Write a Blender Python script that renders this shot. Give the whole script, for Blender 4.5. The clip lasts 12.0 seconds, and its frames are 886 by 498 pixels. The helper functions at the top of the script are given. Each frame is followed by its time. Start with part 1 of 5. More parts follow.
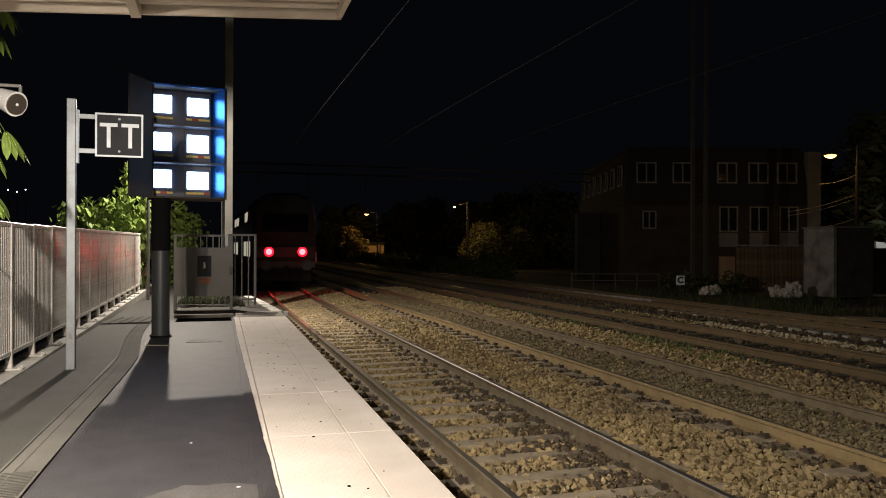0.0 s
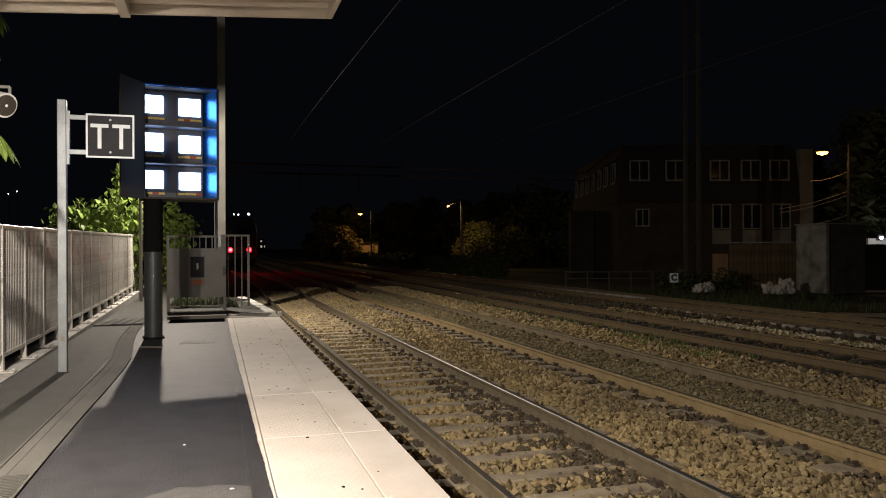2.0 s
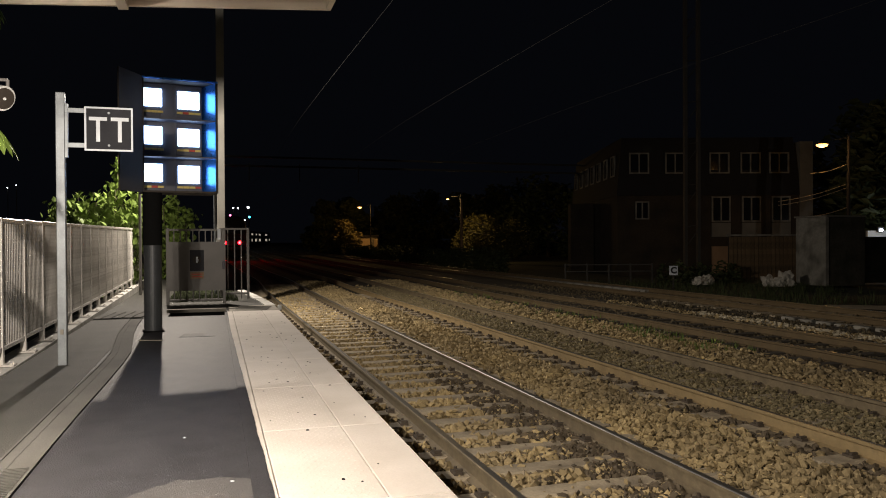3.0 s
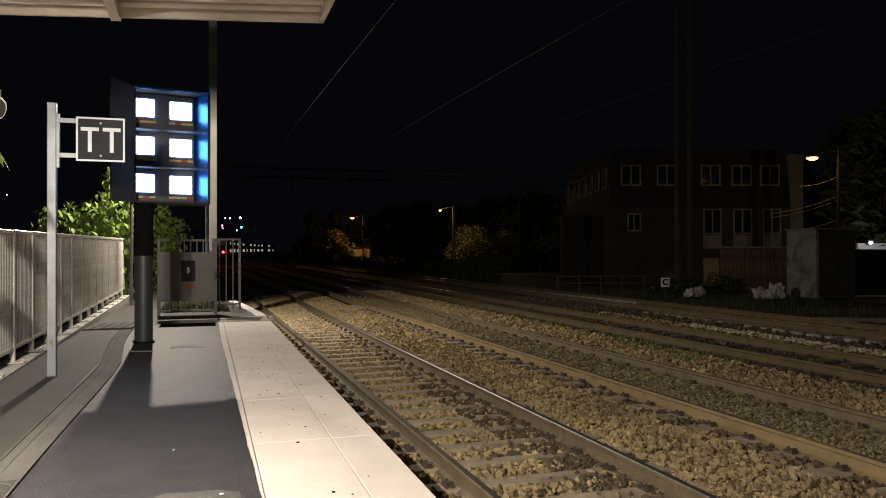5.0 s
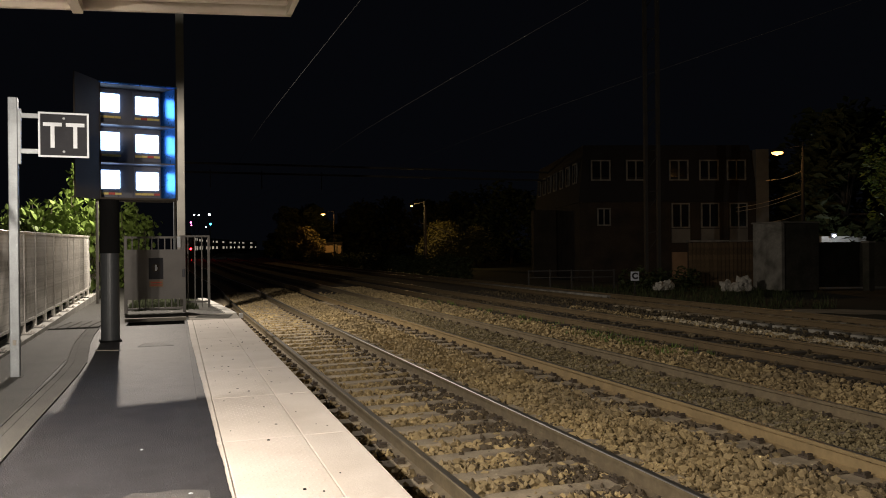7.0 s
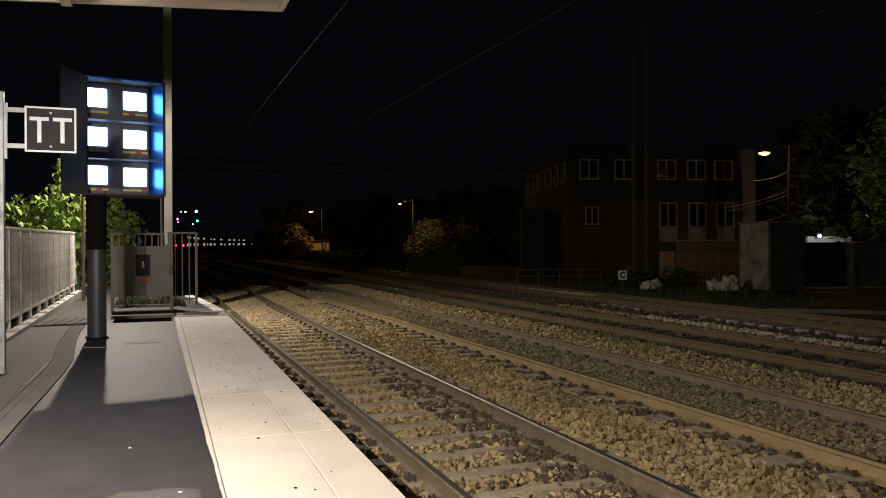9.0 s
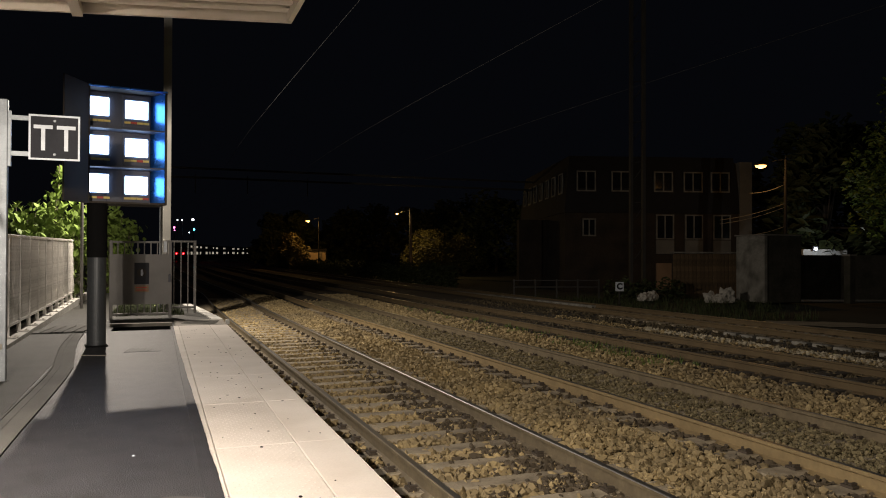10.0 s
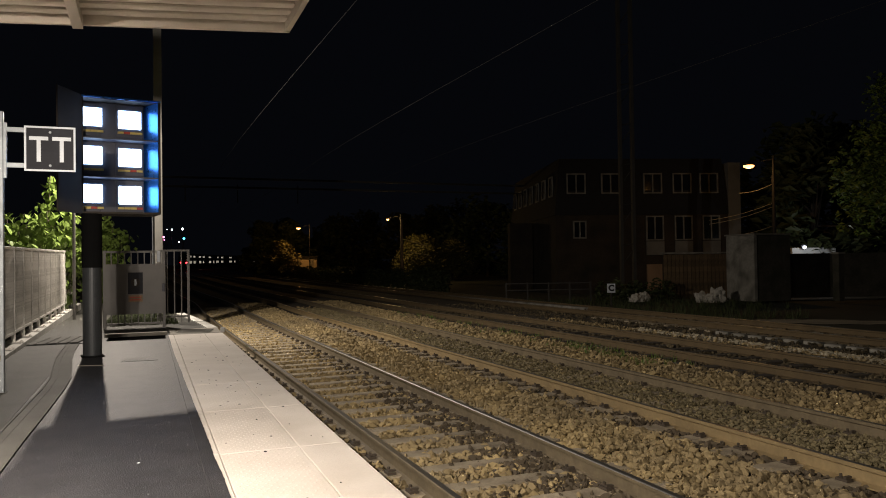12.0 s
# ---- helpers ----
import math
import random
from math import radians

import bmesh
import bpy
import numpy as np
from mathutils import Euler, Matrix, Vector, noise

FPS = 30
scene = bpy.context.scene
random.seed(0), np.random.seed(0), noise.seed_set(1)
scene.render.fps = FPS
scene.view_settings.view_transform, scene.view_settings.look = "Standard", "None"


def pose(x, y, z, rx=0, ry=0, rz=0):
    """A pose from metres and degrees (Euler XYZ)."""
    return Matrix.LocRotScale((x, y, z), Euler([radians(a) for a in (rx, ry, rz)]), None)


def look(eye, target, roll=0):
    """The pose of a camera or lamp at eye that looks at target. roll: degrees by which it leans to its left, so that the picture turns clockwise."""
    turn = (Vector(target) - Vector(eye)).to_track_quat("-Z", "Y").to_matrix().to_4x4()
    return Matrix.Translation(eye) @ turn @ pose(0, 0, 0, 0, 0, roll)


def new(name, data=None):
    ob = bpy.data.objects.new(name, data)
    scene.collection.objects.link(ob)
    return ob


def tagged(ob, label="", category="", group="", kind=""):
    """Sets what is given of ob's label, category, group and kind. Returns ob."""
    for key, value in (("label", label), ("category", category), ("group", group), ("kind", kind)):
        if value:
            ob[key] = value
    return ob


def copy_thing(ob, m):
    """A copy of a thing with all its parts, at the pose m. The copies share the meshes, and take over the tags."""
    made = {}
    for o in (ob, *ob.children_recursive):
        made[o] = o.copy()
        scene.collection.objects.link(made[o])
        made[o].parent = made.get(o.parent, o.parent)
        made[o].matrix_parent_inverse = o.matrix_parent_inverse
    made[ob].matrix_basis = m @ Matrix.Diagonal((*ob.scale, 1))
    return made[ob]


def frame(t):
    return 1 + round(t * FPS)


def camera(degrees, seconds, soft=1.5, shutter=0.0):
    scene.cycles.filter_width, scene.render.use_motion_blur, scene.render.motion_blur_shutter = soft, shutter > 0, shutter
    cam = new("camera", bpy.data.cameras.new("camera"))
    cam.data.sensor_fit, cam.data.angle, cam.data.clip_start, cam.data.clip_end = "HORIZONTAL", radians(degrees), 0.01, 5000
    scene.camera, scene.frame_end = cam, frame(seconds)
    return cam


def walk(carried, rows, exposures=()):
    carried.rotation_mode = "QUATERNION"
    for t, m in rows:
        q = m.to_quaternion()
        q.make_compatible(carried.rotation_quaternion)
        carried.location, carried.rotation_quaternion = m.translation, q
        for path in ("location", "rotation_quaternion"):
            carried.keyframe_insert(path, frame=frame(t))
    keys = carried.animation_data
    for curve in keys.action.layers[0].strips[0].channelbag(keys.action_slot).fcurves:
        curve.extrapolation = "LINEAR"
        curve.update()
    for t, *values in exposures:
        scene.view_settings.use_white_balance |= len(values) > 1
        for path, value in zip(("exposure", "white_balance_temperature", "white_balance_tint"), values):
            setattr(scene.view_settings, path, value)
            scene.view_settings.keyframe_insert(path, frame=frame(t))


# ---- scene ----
cam = camera(60.6, 12.0, soft=1.0)
PATH = [
    (0, (-0.137, -1.799, 1.237), (0.423, 0.121, 1.237), 0.2),
    (0.5, (-0.137, -1.792, 1.238), (0.43, 0.126, 1.236), 0.2),
    (1, (-0.137, -1.787, 1.236), (0.432, 0.131, 1.225), 0.1),
    (1.5, (-0.133, -1.795, 1.234), (0.443, 0.12, 1.222), -0.1),
    (2, (-0.128, -1.788, 1.236), (0.447, 0.127, 1.234), -0.2),
    (2.5, (-0.122, -1.782, 1.236), (0.456, 0.133, 1.232), -0.2),
    (3, (-0.126, -1.782, 1.232), (0.45, 0.133, 1.212), -0.3),
    (5, (-0.122, -1.791, 1.238), (0.473, 0.118, 1.247), -0.1),
    (5.5, (-0.115, -1.785, 1.237), (0.492, 0.121, 1.245), -0.3),
    (6, (-0.109, -1.783, 1.233), (0.526, 0.113, 1.242), -0.6),
    (6.5, (-0.111, -1.786, 1.235), (0.539, 0.105, 1.232), -0.7),
    (7, (-0.113, -1.785, 1.234), (0.553, 0.101, 1.231), -0.5),
    (9, (-0.132, -1.76, 1.232), (0.564, 0.115, 1.224), -0.2),
    (9.5, (-0.159, -1.767, 1.232), (0.536, 0.108, 1.24), -0.1),
    (10, (-0.19, -1.771, 1.233), (0.515, 0.101, 1.252), 0.2),
    (10.5, (-0.218, -1.775, 1.227), (0.5, 0.092, 1.254), 0.4),
    (11, (-0.232, -1.774, 1.228), (0.494, 0.089, 1.255), 0.3),
    (11.5, (-0.247, -1.798, 1.225), (0.486, 0.063, 1.26), -0.2),
    (12, (-0.263, -1.818, 1.223), (0.465, 0.045, 1.255), -0.8),
]
walk(cam, [(t, look(eye, target, roll)) for t, eye, target, roll in PATH])

# ---- night sky, lamps ----
world = bpy.data.worlds.new("night")
scene.world = world
world.use_nodes = True
world.node_tree.nodes["Background"].inputs[0].default_value = (0.30, 0.34, 0.50, 1)
world.node_tree.nodes["Background"].inputs[1].default_value = 0.0052
scene.view_settings.exposure = 0.0

# the far streets run turned to the rails by this angle
STREET = math.radians(16.26)
EYE_X, EYE_Y = -0.137, -1.799


def street(u, v, z=0.0):
    """A place u to the right and v ahead along the far streets' own axes."""
    return Vector((EYE_X + u * math.cos(STREET) + v * math.sin(STREET),
                   EYE_Y - u * math.sin(STREET) + v * math.cos(STREET), z))


def lamp(name, place, watts, color, radius=0.08):
    data = bpy.data.lights.new(name, "POINT")
    data.energy, data.color, data.shadow_soft_size = watts, color, radius
    ob = new(name, data)
    ob.location = place
    return ob


WHITE = (1.0, 0.875, 0.745)
COOL = (0.92, 0.96, 1.0)
SODIUM = (1.0, 0.50, 0.14)
lamp("canopy_light", (-1.50, 1.90, 2.36), 690, WHITE, 0.03)
lamp("canopy_light", (-1.50, -2.60, 2.36), 460, WHITE, 0.03)
lamp("canopy_light", (-1.50, -6.40, 2.36), 460, WHITE, 0.03)
lamp("post_light", (-1.30, 17.50, 4.72), 2250, WHITE, 0.05)
lamp("street_light", street(19.4, 38, 5.80), 110, SODIUM, 0.12)
lamp("street_light", street(1.15, 77, 5.35), 480, (1.0, 0.64, 0.22), 0.12)
lamp("street_light", street(-10.6, 105, 5.85), 650, SODIUM, 0.12)
lamp("yard_light", street(24.25, 40, 1.9), 28, COOL, 0.10)


# ---- materials ----
def material(name, color, rough=0.7, metal=0.0, grain=40.0, vary=0.25, bump=0.15, stain=1.3, stain_color=None,
             stain_amount=0.35, spec=0.5, random_value=0.0):
    """A surface with fine grain, large stains and bump, at real size."""
    m = bpy.data.materials.new(name)
    m.use_nodes = True
    nt = m.node_tree
    n, l = nt.nodes, nt.links
    bsdf = n["Principled BSDF"]
    bsdf.inputs["Metallic"].default_value = metal
    bsdf.inputs["Specular IOR Level"].default_value = spec
    co = n.new("ShaderNodeTexCoord")
    fine = n.new("ShaderNodeTexNoise")
    fine.inputs["Scale"].default_value, fine.inputs["Detail"].default_value = grain, 6
    big = n.new("ShaderNodeTexNoise")
    big.inputs["Scale"].default_value, big.inputs["Detail"].default_value = stain, 5
    l.new(co.outputs["Object"], fine.inputs["Vector"])
    l.new(co.outputs["Object"], big.inputs["Vector"])
    a = n.new("ShaderNodeMix")
    a.data_type = "RGBA"
    a.inputs["A"].default_value = (*[c * (1 - vary) for c in color], 1)
    a.inputs["B"].default_value = (*[min(1, c * (1 + vary)) for c in color], 1)
    l.new(fine.outputs["Fac"], a.inputs["Factor"])
    ramp = n.new("ShaderNodeMapRange")
    ramp.inputs["From Min"].default_value, ramp.inputs["From Max"].default_value = 0.42, 0.68
    ramp.inputs["To Max"].default_value = stain_amount
    l.new(big.outputs["Fac"], ramp.inputs["Value"])
    b = n.new("ShaderNodeMix")
    b.data_type = "RGBA"
    l.new(ramp.outputs["Result"], b.inputs["Factor"])
    l.new(a.outputs["Result"], b.inputs["A"])
    sc = stain_color or tuple(c * 0.45 for c in color)
    b.inputs["B"].default_value = (*sc, 1)
    out = b.outputs["Result"]
    if random_value:
        info = n.new("ShaderNodeObjectInfo")
        geo = n.new("ShaderNodeNewGeometry")
        add = n.new("ShaderNodeMath")
        add.operation = "ADD"
        l.new(info.outputs["Random"], add.inputs[0])
        l.new(geo.outputs["Random Per Island"], add.inputs[1])
        mr = n.new("ShaderNodeMapRange")
        mr.inputs["From Max"].default_value = 2.0
        mr.inputs["To Min"].default_value, mr.inputs["To Max"].default_value = 1 - random_value, 1 + random_value
        l.new(add.outputs[0], mr.inputs["Value"])
        hsv = n.new("ShaderNodeHueSaturation")
        l.new(mr.outputs["Result"], hsv.inputs["Value"])
        l.new(out, hsv.inputs["Color"])
        out = hsv.outputs["Color"]
    l.new(out, bsdf.inputs["Base Color"])
    r = n.new("ShaderNodeMapRange")
    r.inputs["To Min"].default_value, r.inputs["To Max"].default_value = max(0.03, rough - 0.1), min(1, rough + 0.1)
    l.new(fine.outputs["Fac"], r.inputs["Value"])
    l.new(r.outputs["Result"], bsdf.inputs["Roughness"])
    if bump:
        bp = n.new("ShaderNodeBump")
        bp.inputs["Strength"].default_value = bump
        bp.inputs["Distance"].default_value = 0.01
        l.new(fine.outputs["Fac"], bp.inputs["Height"])
        l.new(bp.outputs["Normal"], bsdf.inputs["Normal"])
    return m


def glow(name, color, strength, base=(0.02, 0.02, 0.02)):
    m = bpy.data.materials.new(name)
    m.use_nodes = True
    bsdf = m.node_tree.nodes["Principled BSDF"]
    bsdf.inputs["Base Color"].default_value = (*base, 1)
    bsdf.inputs["Emission Color"].default_value = (*color, 1)
    bsdf.inputs["Emission Strength"].default_value = strength
    return m


ASPHALT = material("asphalt_new", (0.044, 0.043, 0.047), 0.62, grain=110, vary=0.9, bump=0.6, stain=4.5, stain_amount=0.45, spec=0.27)
ASPHALT_OLD = material("asphalt_old", (0.038, 0.037, 0.030), 0.78, grain=110, vary=0.8, bump=0.6, stain=3.0, stain_amount=0.5)
ASPHALT_WORN = material("asphalt_worn", (0.085, 0.081, 0.079), 0.7, grain=200, vary=0.5, bump=0.5)
SLAB = material("pale_concrete_slab", (0.69, 0.635, 0.58), 0.75, grain=90, vary=0.12, bump=0.15, stain=2.2, stain_amount=0.25,
                stain_color=(0.42, 0.37, 0.30), random_value=0.05)
KERB = material("pale_kerb_concrete", (0.58, 0.57, 0.53), 0.8, grain=60, stain=4, stain_amount=0.45, stain_color=(0.16, 0.15, 0.12))
CONCRETE = material("concrete", (0.24, 0.235, 0.215), 0.85, grain=50, stain=1.5, stain_amount=0.5)
GUTTER = material("gutter_concrete", (0.102, 0.099, 0.089), 0.85, grain=70, stain=1.5, stain_amount=0.5, spec=0.25)
GALV = material("galvanised_steel", (0.30, 0.325, 0.345), 0.5, 0.45, grain=55, vary=0.3, bump=0.05, stain=9, stain_amount=0.35)
FENCE = material("grey_painted_steel", (0.74, 0.71, 0.66), 0.28, 0.0, grain=30, vary=0.08, bump=0.05, stain=3, stain_amount=0.25)
GATE = material("gate_grey_paint", (0.19, 0.18, 0.17), 0.5, 0.1, grain=40, vary=0.1, bump=0.05, stain=2.5, stain_amount=0.3)
PILLAR = material("dark_grey_pillar_paint", (0.055, 0.06, 0.065), 0.45, 0.2, grain=30, vary=0.2, bump=0.05, stain=2.0)
CASE = material("case_grey_steel", (0.046, 0.036, 0.027), 0.8, 0.0, grain=40, vary=0.15, bump=0.04, stain=2.0)
BEZEL = material("bezel_dark", (0.085, 0.088, 0.112), 0.5, 0.0, grain=60, vary=0.15, bump=0.03)
BLACK = material("black_rubber", (0.010, 0.010, 0.010), 0.95, grain=80, bump=0.2, spec=0.02)
SIGN_BLACK = material("sign_black", (0.042, 0.043, 0.050), 0.75, grain=40, bump=0.02, spec=0.2)
SIGN_WHITE = material("sign_white", (0.75, 0.80, 0.86), 0.45, grain=40, vary=0.05, bump=0.02, stain=8, stain_amount=0.15)
YELLOW = material("yellow_tape", (0.80, 0.60, 0.16), 0.5, grain=60, vary=0.1, bump=0)
RED_TAPE = material("red_tape", (0.55, 0.06, 0.03), 0.5, grain=60, vary=0.1, bump=0)
CANOPY = material("beige_canopy_paint", (0.52, 0.46, 0.38), 0.55, grain=25, vary=0.06, bump=0.04, stain=1.6, stain_amount=0.3,
                  stain_color=(0.30, 0.25, 0.19))
BALLAST = material("ballast_bed", (0.075, 0.064, 0.048), 0.95, grain=22, vary=0.7, bump=1.0, stain=0.55, stain_amount=0.55,
                   stain_color=(0.05, 0.042, 0.03))
STONE = material("ballast_stone", (0.42, 0.32, 0.16), 0.9, grain=40, vary=0.3, bump=0.3, stain=0.7, stain_amount=0.5,
                 stain_color=(0.11, 0.092, 0.066), random_value=0.5)
STONE_DARK = material("greasy_ballast_stone", (0.12, 0.092, 0.058), 0.85, grain=40, vary=0.3, bump=0.3, random_value=0.45)
STONE_GREY = material("fine_grey_ballast", (0.27, 0.222, 0.12), 0.9, grain=40, vary=0.3, bump=0.3, stain=0.9, stain_amount=0.5, random_value=0.4)
STONE_PALE = material("pale_siding_stone", (0.50, 0.44, 0.32), 0.9, grain=40, vary=0.3, bump=0.3, stain=1.1, stain_amount=0.5, random_value=0.5)
STONE_SIDING = material("dirty_siding_stone", (0.15, 0.118, 0.066), 0.95, grain=40, vary=0.4, bump=0.3, stain=0.5, stain_amount=0.7, random_value=0.5)
SLEEPER = material("sleeper_concrete", (0.43, 0.36, 0.255), 0.9, grain=45, vary=0.3, bump=0.5, stain=3.5, stain_amount=0.6,
                   stain_color=(0.10, 0.08, 0.055), random_value=0.2)
RAIL_SIDE = material("rusty_rail_side", (0.19, 0.15, 0.09), 0.8, 0.0, grain=25, vary=0.35, bump=0.2, stain=5, stain_amount=0.5)
RAIL_OCHRE = material("ochre_rusted_rail_side", (0.31, 0.228, 0.112), 0.85, 0.0, grain=25, vary=0.25, bump=0.2, stain=4, stain_amount=0.4)
RAIL_OLD = material("dark_rusted_rail", (0.13, 0.092, 0.045), 0.85, 0.0, grain=60, vary=0.3, bump=0.2, stain=3)
TIMBER = material("dark_timber_sleeper", (0.06, 0.05, 0.038), 0.9, grain=30, vary=0.4, bump=0.4, random_value=0.5)
CAP = material("grey_beige_concrete", (0.27, 0.25, 0.21), 0.85, grain=60, vary=0.2, bump=0.2, stain=3, stain_amount=0.4)
RAIL_TOP = material("worn_rail_head", (0.60, 0.58, 0.54), 0.40, 1.0, grain=80, vary=0.08, bump=0.02, stain=3, stain_amount=0.2)
CLIP = material("rusty_clip", (0.085, 0.066, 0.048), 0.8, 0.2, grain=60)
SOIL = material("dark_soil_and_weeds", (0.06, 0.058, 0.035), 0.95, grain=9, vary=0.6, bump=1.0, stain=0.35, stain_amount=0.6,
                stain_color=(0.025, 0.03, 0.014))
BRICK = material("dark_brick_wall", (0.038, 0.028, 0.018), 0.95, grain=9, vary=0.6, bump=0.6, stain=0.9, stain_amount=0.85, stain_color=(0.014, 0.012, 0.010))
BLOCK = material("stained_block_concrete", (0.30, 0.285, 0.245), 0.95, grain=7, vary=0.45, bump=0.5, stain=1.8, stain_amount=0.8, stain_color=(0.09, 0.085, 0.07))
YARD_WALL = material("stained_yard_boards", (0.16, 0.105, 0.055), 0.95, grain=8, vary=0.5, bump=0.5, stain=2.2, stain_amount=0.85, stain_color=(0.035, 0.028, 0.016), random_value=0.3)
SLATE = material("dark_slate", (0.013, 0.013, 0.015), 0.9, grain=12, vary=0.5, bump=0.3)
RENDER = material("pale_render", (0.17, 0.165, 0.145), 0.9, grain=12, vary=0.15, bump=0.2, stain=0.8, stain_amount=0.5)
FRAME = material("grey_window_frame", (0.20, 0.195, 0.17), 0.7, grain=14, vary=0.5, bump=0.05, stain=2.2, stain_amount=0.85)
WOOD = material("faded_wood", (0.30, 0.20, 0.12), 0.8, grain=25, vary=0.25, bump=0.2)
BAG = material("white_woven_bag", (0.58, 0.55, 0.48), 0.7, grain=120, vary=0.1, bump=0.3, stain=5, stain_amount=0.3)
MAST = material("weathered_steel_mast", (0.07, 0.066, 0.06), 0.7, 0.4, grain=30)
CABLE = material("pale_worn_cable", (0.34, 0.31, 0.25), 0.5, grain=60, bump=0)
MAST_PALE = material("dull_mast_concrete", (0.13, 0.125, 0.11), 0.85, grain=50, stain=1.5, stain_amount=0.5)
WIRE = material("overhead_wire", (0.009, 0.008, 0.007), 0.9, 0.0, grain=60, bump=0)
LEAF = material("leaf_green", (0.125, 0.185, 0.034), 0.55, grain=30, vary=0.3, bump=0.1, stain=4, stain_amount=0.3, random_value=0.4)
# leaf colour browned to take in the street lamps' orange light
LEAF_SODIUM = material("sodium_lit_leaf", (0.15, 0.135, 0.045), 0.6, grain=30, vary=0.3, bump=0.1, random_value=0.4)
# brighter, warmer copy of RENDER, with the lamp's orange light in its colour
LIT_RENDER = material("lamp_lit_render", (0.52, 0.42, 0.28), 0.9, grain=12, vary=0.2, bump=0.2, stain=0.9, stain_amount=0.5)
DARK_WALL = material("dark_mottled_wall", (0.075, 0.068, 0.05), 0.95, grain=9, vary=0.6, bump=0.5, stain=1.4, stain_amount=0.8, stain_color=(0.03, 0.032, 0.018))
LEAF_DARK = material("night_foliage", (0.05, 0.065, 0.02), 0.7, grain=20, vary=0.3, bump=0.1, random_value=0.4)
BARK = material("bark", (0.07, 0.055, 0.04), 0.9, grain=30, vary=0.4, bump=0.6)
TRAIN = material("dark_train_paint", (0.016, 0.016, 0.018), 0.55, 0.1, grain=20, vary=0.1, bump=0.02, stain=1.5)
TRAIN_GREY = material("train_grey_paint", (0.07, 0.07, 0.073), 0.5, 0.1, grain=20, vary=0.1, bump=0.02, stain=1.5)
UNDER = material("train_underframe", (0.03, 0.028, 0.026), 0.8, 0.2, grain=20)
PLASTIC = material("white_plastic", (0.72, 0.72, 0.70), 0.4, grain=30, vary=0.04, bump=0.01)
GLASS = material("dark_window_glass", (0.012, 0.013, 0.015), 0.08, grain=10, vary=0.1, bump=0)
SCREEN = glow("monitor_screen", (0.44, 0.64, 1.0), 6.5)
# glossy metal whose base colour carries the blue of the screens' glow
CASE_BLUE = material("blue_glow_metal", (0.08, 0.34, 1.0), 0.30, 0.85, grain=30, vary=0.1, bump=0.02, stain=2.0)
TAIL = glow("red_tail_light", (1.0, 0.0046, 0.0054), 130.0)
# red glare round the tail lights, made as a glowing surface
TAIL_HALO = glow("red_tail_halo", (1.0, 0.006, 0.02), 4.0)
CABIN = glow("lit_train_window", (1.0, 0.90, 0.70), 0.38)
SODIUM_GLOW = glow("sodium_lens", (1.0, 0.42, 0.10), 6.5)
LED_GLOW = glow("white_lens", (0.92, 0.96, 1.0), 8.0)
PINK_GLOW = glow("pink_lens", (1.0, 0.15, 0.45), 9.0)
CYAN_GLOW = glow("cyan_lens", (0.05, 0.55, 1.0), 14.0)


# ---- building helpers ----
def box(bm, cx, cy, cz, sx, sy, sz, rz=0.0, mat_index=0):
    m = Matrix.Translation((cx, cy, cz)) @ Matrix.Rotation(rz, 4, "Z") @ Matrix.Diagonal((sx, sy, sz, 1))
    made = bmesh.ops.create_cube(bm, size=1.0, matrix=m)
    if mat_index:
        for f in {f for v in made["verts"] for f in v.link_faces}:
            f.material_index = mat_index
    return made["verts"]


def rod(bm, a, b, r, seg=10, r2=None):
    a, b = Vector(a), Vector(b)
    d = b - a
    m = Matrix.Translation((a + b) / 2) @ d.to_track_quat("Z", "Y").to_matrix().to_4x4()
    return bmesh.ops.create_cone(bm, cap_ends=True, segments=seg, radius1=r, radius2=r if r2 is None else r2, depth=d.length, matrix=m)["verts"]


def ball(bm, c, r, sub=2, squash=(1, 1, 1)):
    m = Matrix.Translation(c) @ Matrix.Diagonal((r * squash[0], r * squash[1], r * squash[2], 1))
    return bmesh.ops.create_icosphere(bm, subdivisions=sub, radius=1.0, matrix=m)["verts"]


def bevel(bm, w=0.01, seg=2):
    bmesh.ops.bevel(bm, geom=bm.edges[:], offset=w, segments=seg, affect="EDGES", profile=0.5)


def mesh_of(name, bm, *mats, smooth=False):
    me = bpy.data.meshes.new(name)
    bm.to_mesh(me)
    bm.free()
    for m in mats:
        me.materials.append(m)
    if smooth:
        for p in me.polygons:
            p.use_smooth = True
    return me


def thing(name, label, category, place=(0, 0, 0), rz=0.0, group="", kind=""):
    ob = new(name)
    ob.empty_display_size = 0.1
    ob.matrix_basis = Matrix.Translation(place) @ Matrix.Rotation(rz, 4, "Z")
    return tagged(ob, label, category, group, kind)


def part(name, bm, mat, parent, label="", smooth=False):
    mats = mat if isinstance(mat, (list, tuple)) else [mat]
    ob = new(name, mesh_of(name, bm, *mats, smooth=smooth))
    ob.parent = parent
    if label:
        ob["label"] = label
    return ob


def single(name, bm, mat, label, category, group="", kind="", smooth=False):
    mats = mat if isinstance(mat, (list, tuple)) else [mat]
    return tagged(new(name, mesh_of(name, bm, *mats, smooth=smooth)), label, category, group, kind)


def share(name, me, parent, m):
    ob = new(name, me)
    ob.parent = parent
    ob.matrix_basis = m
    return ob


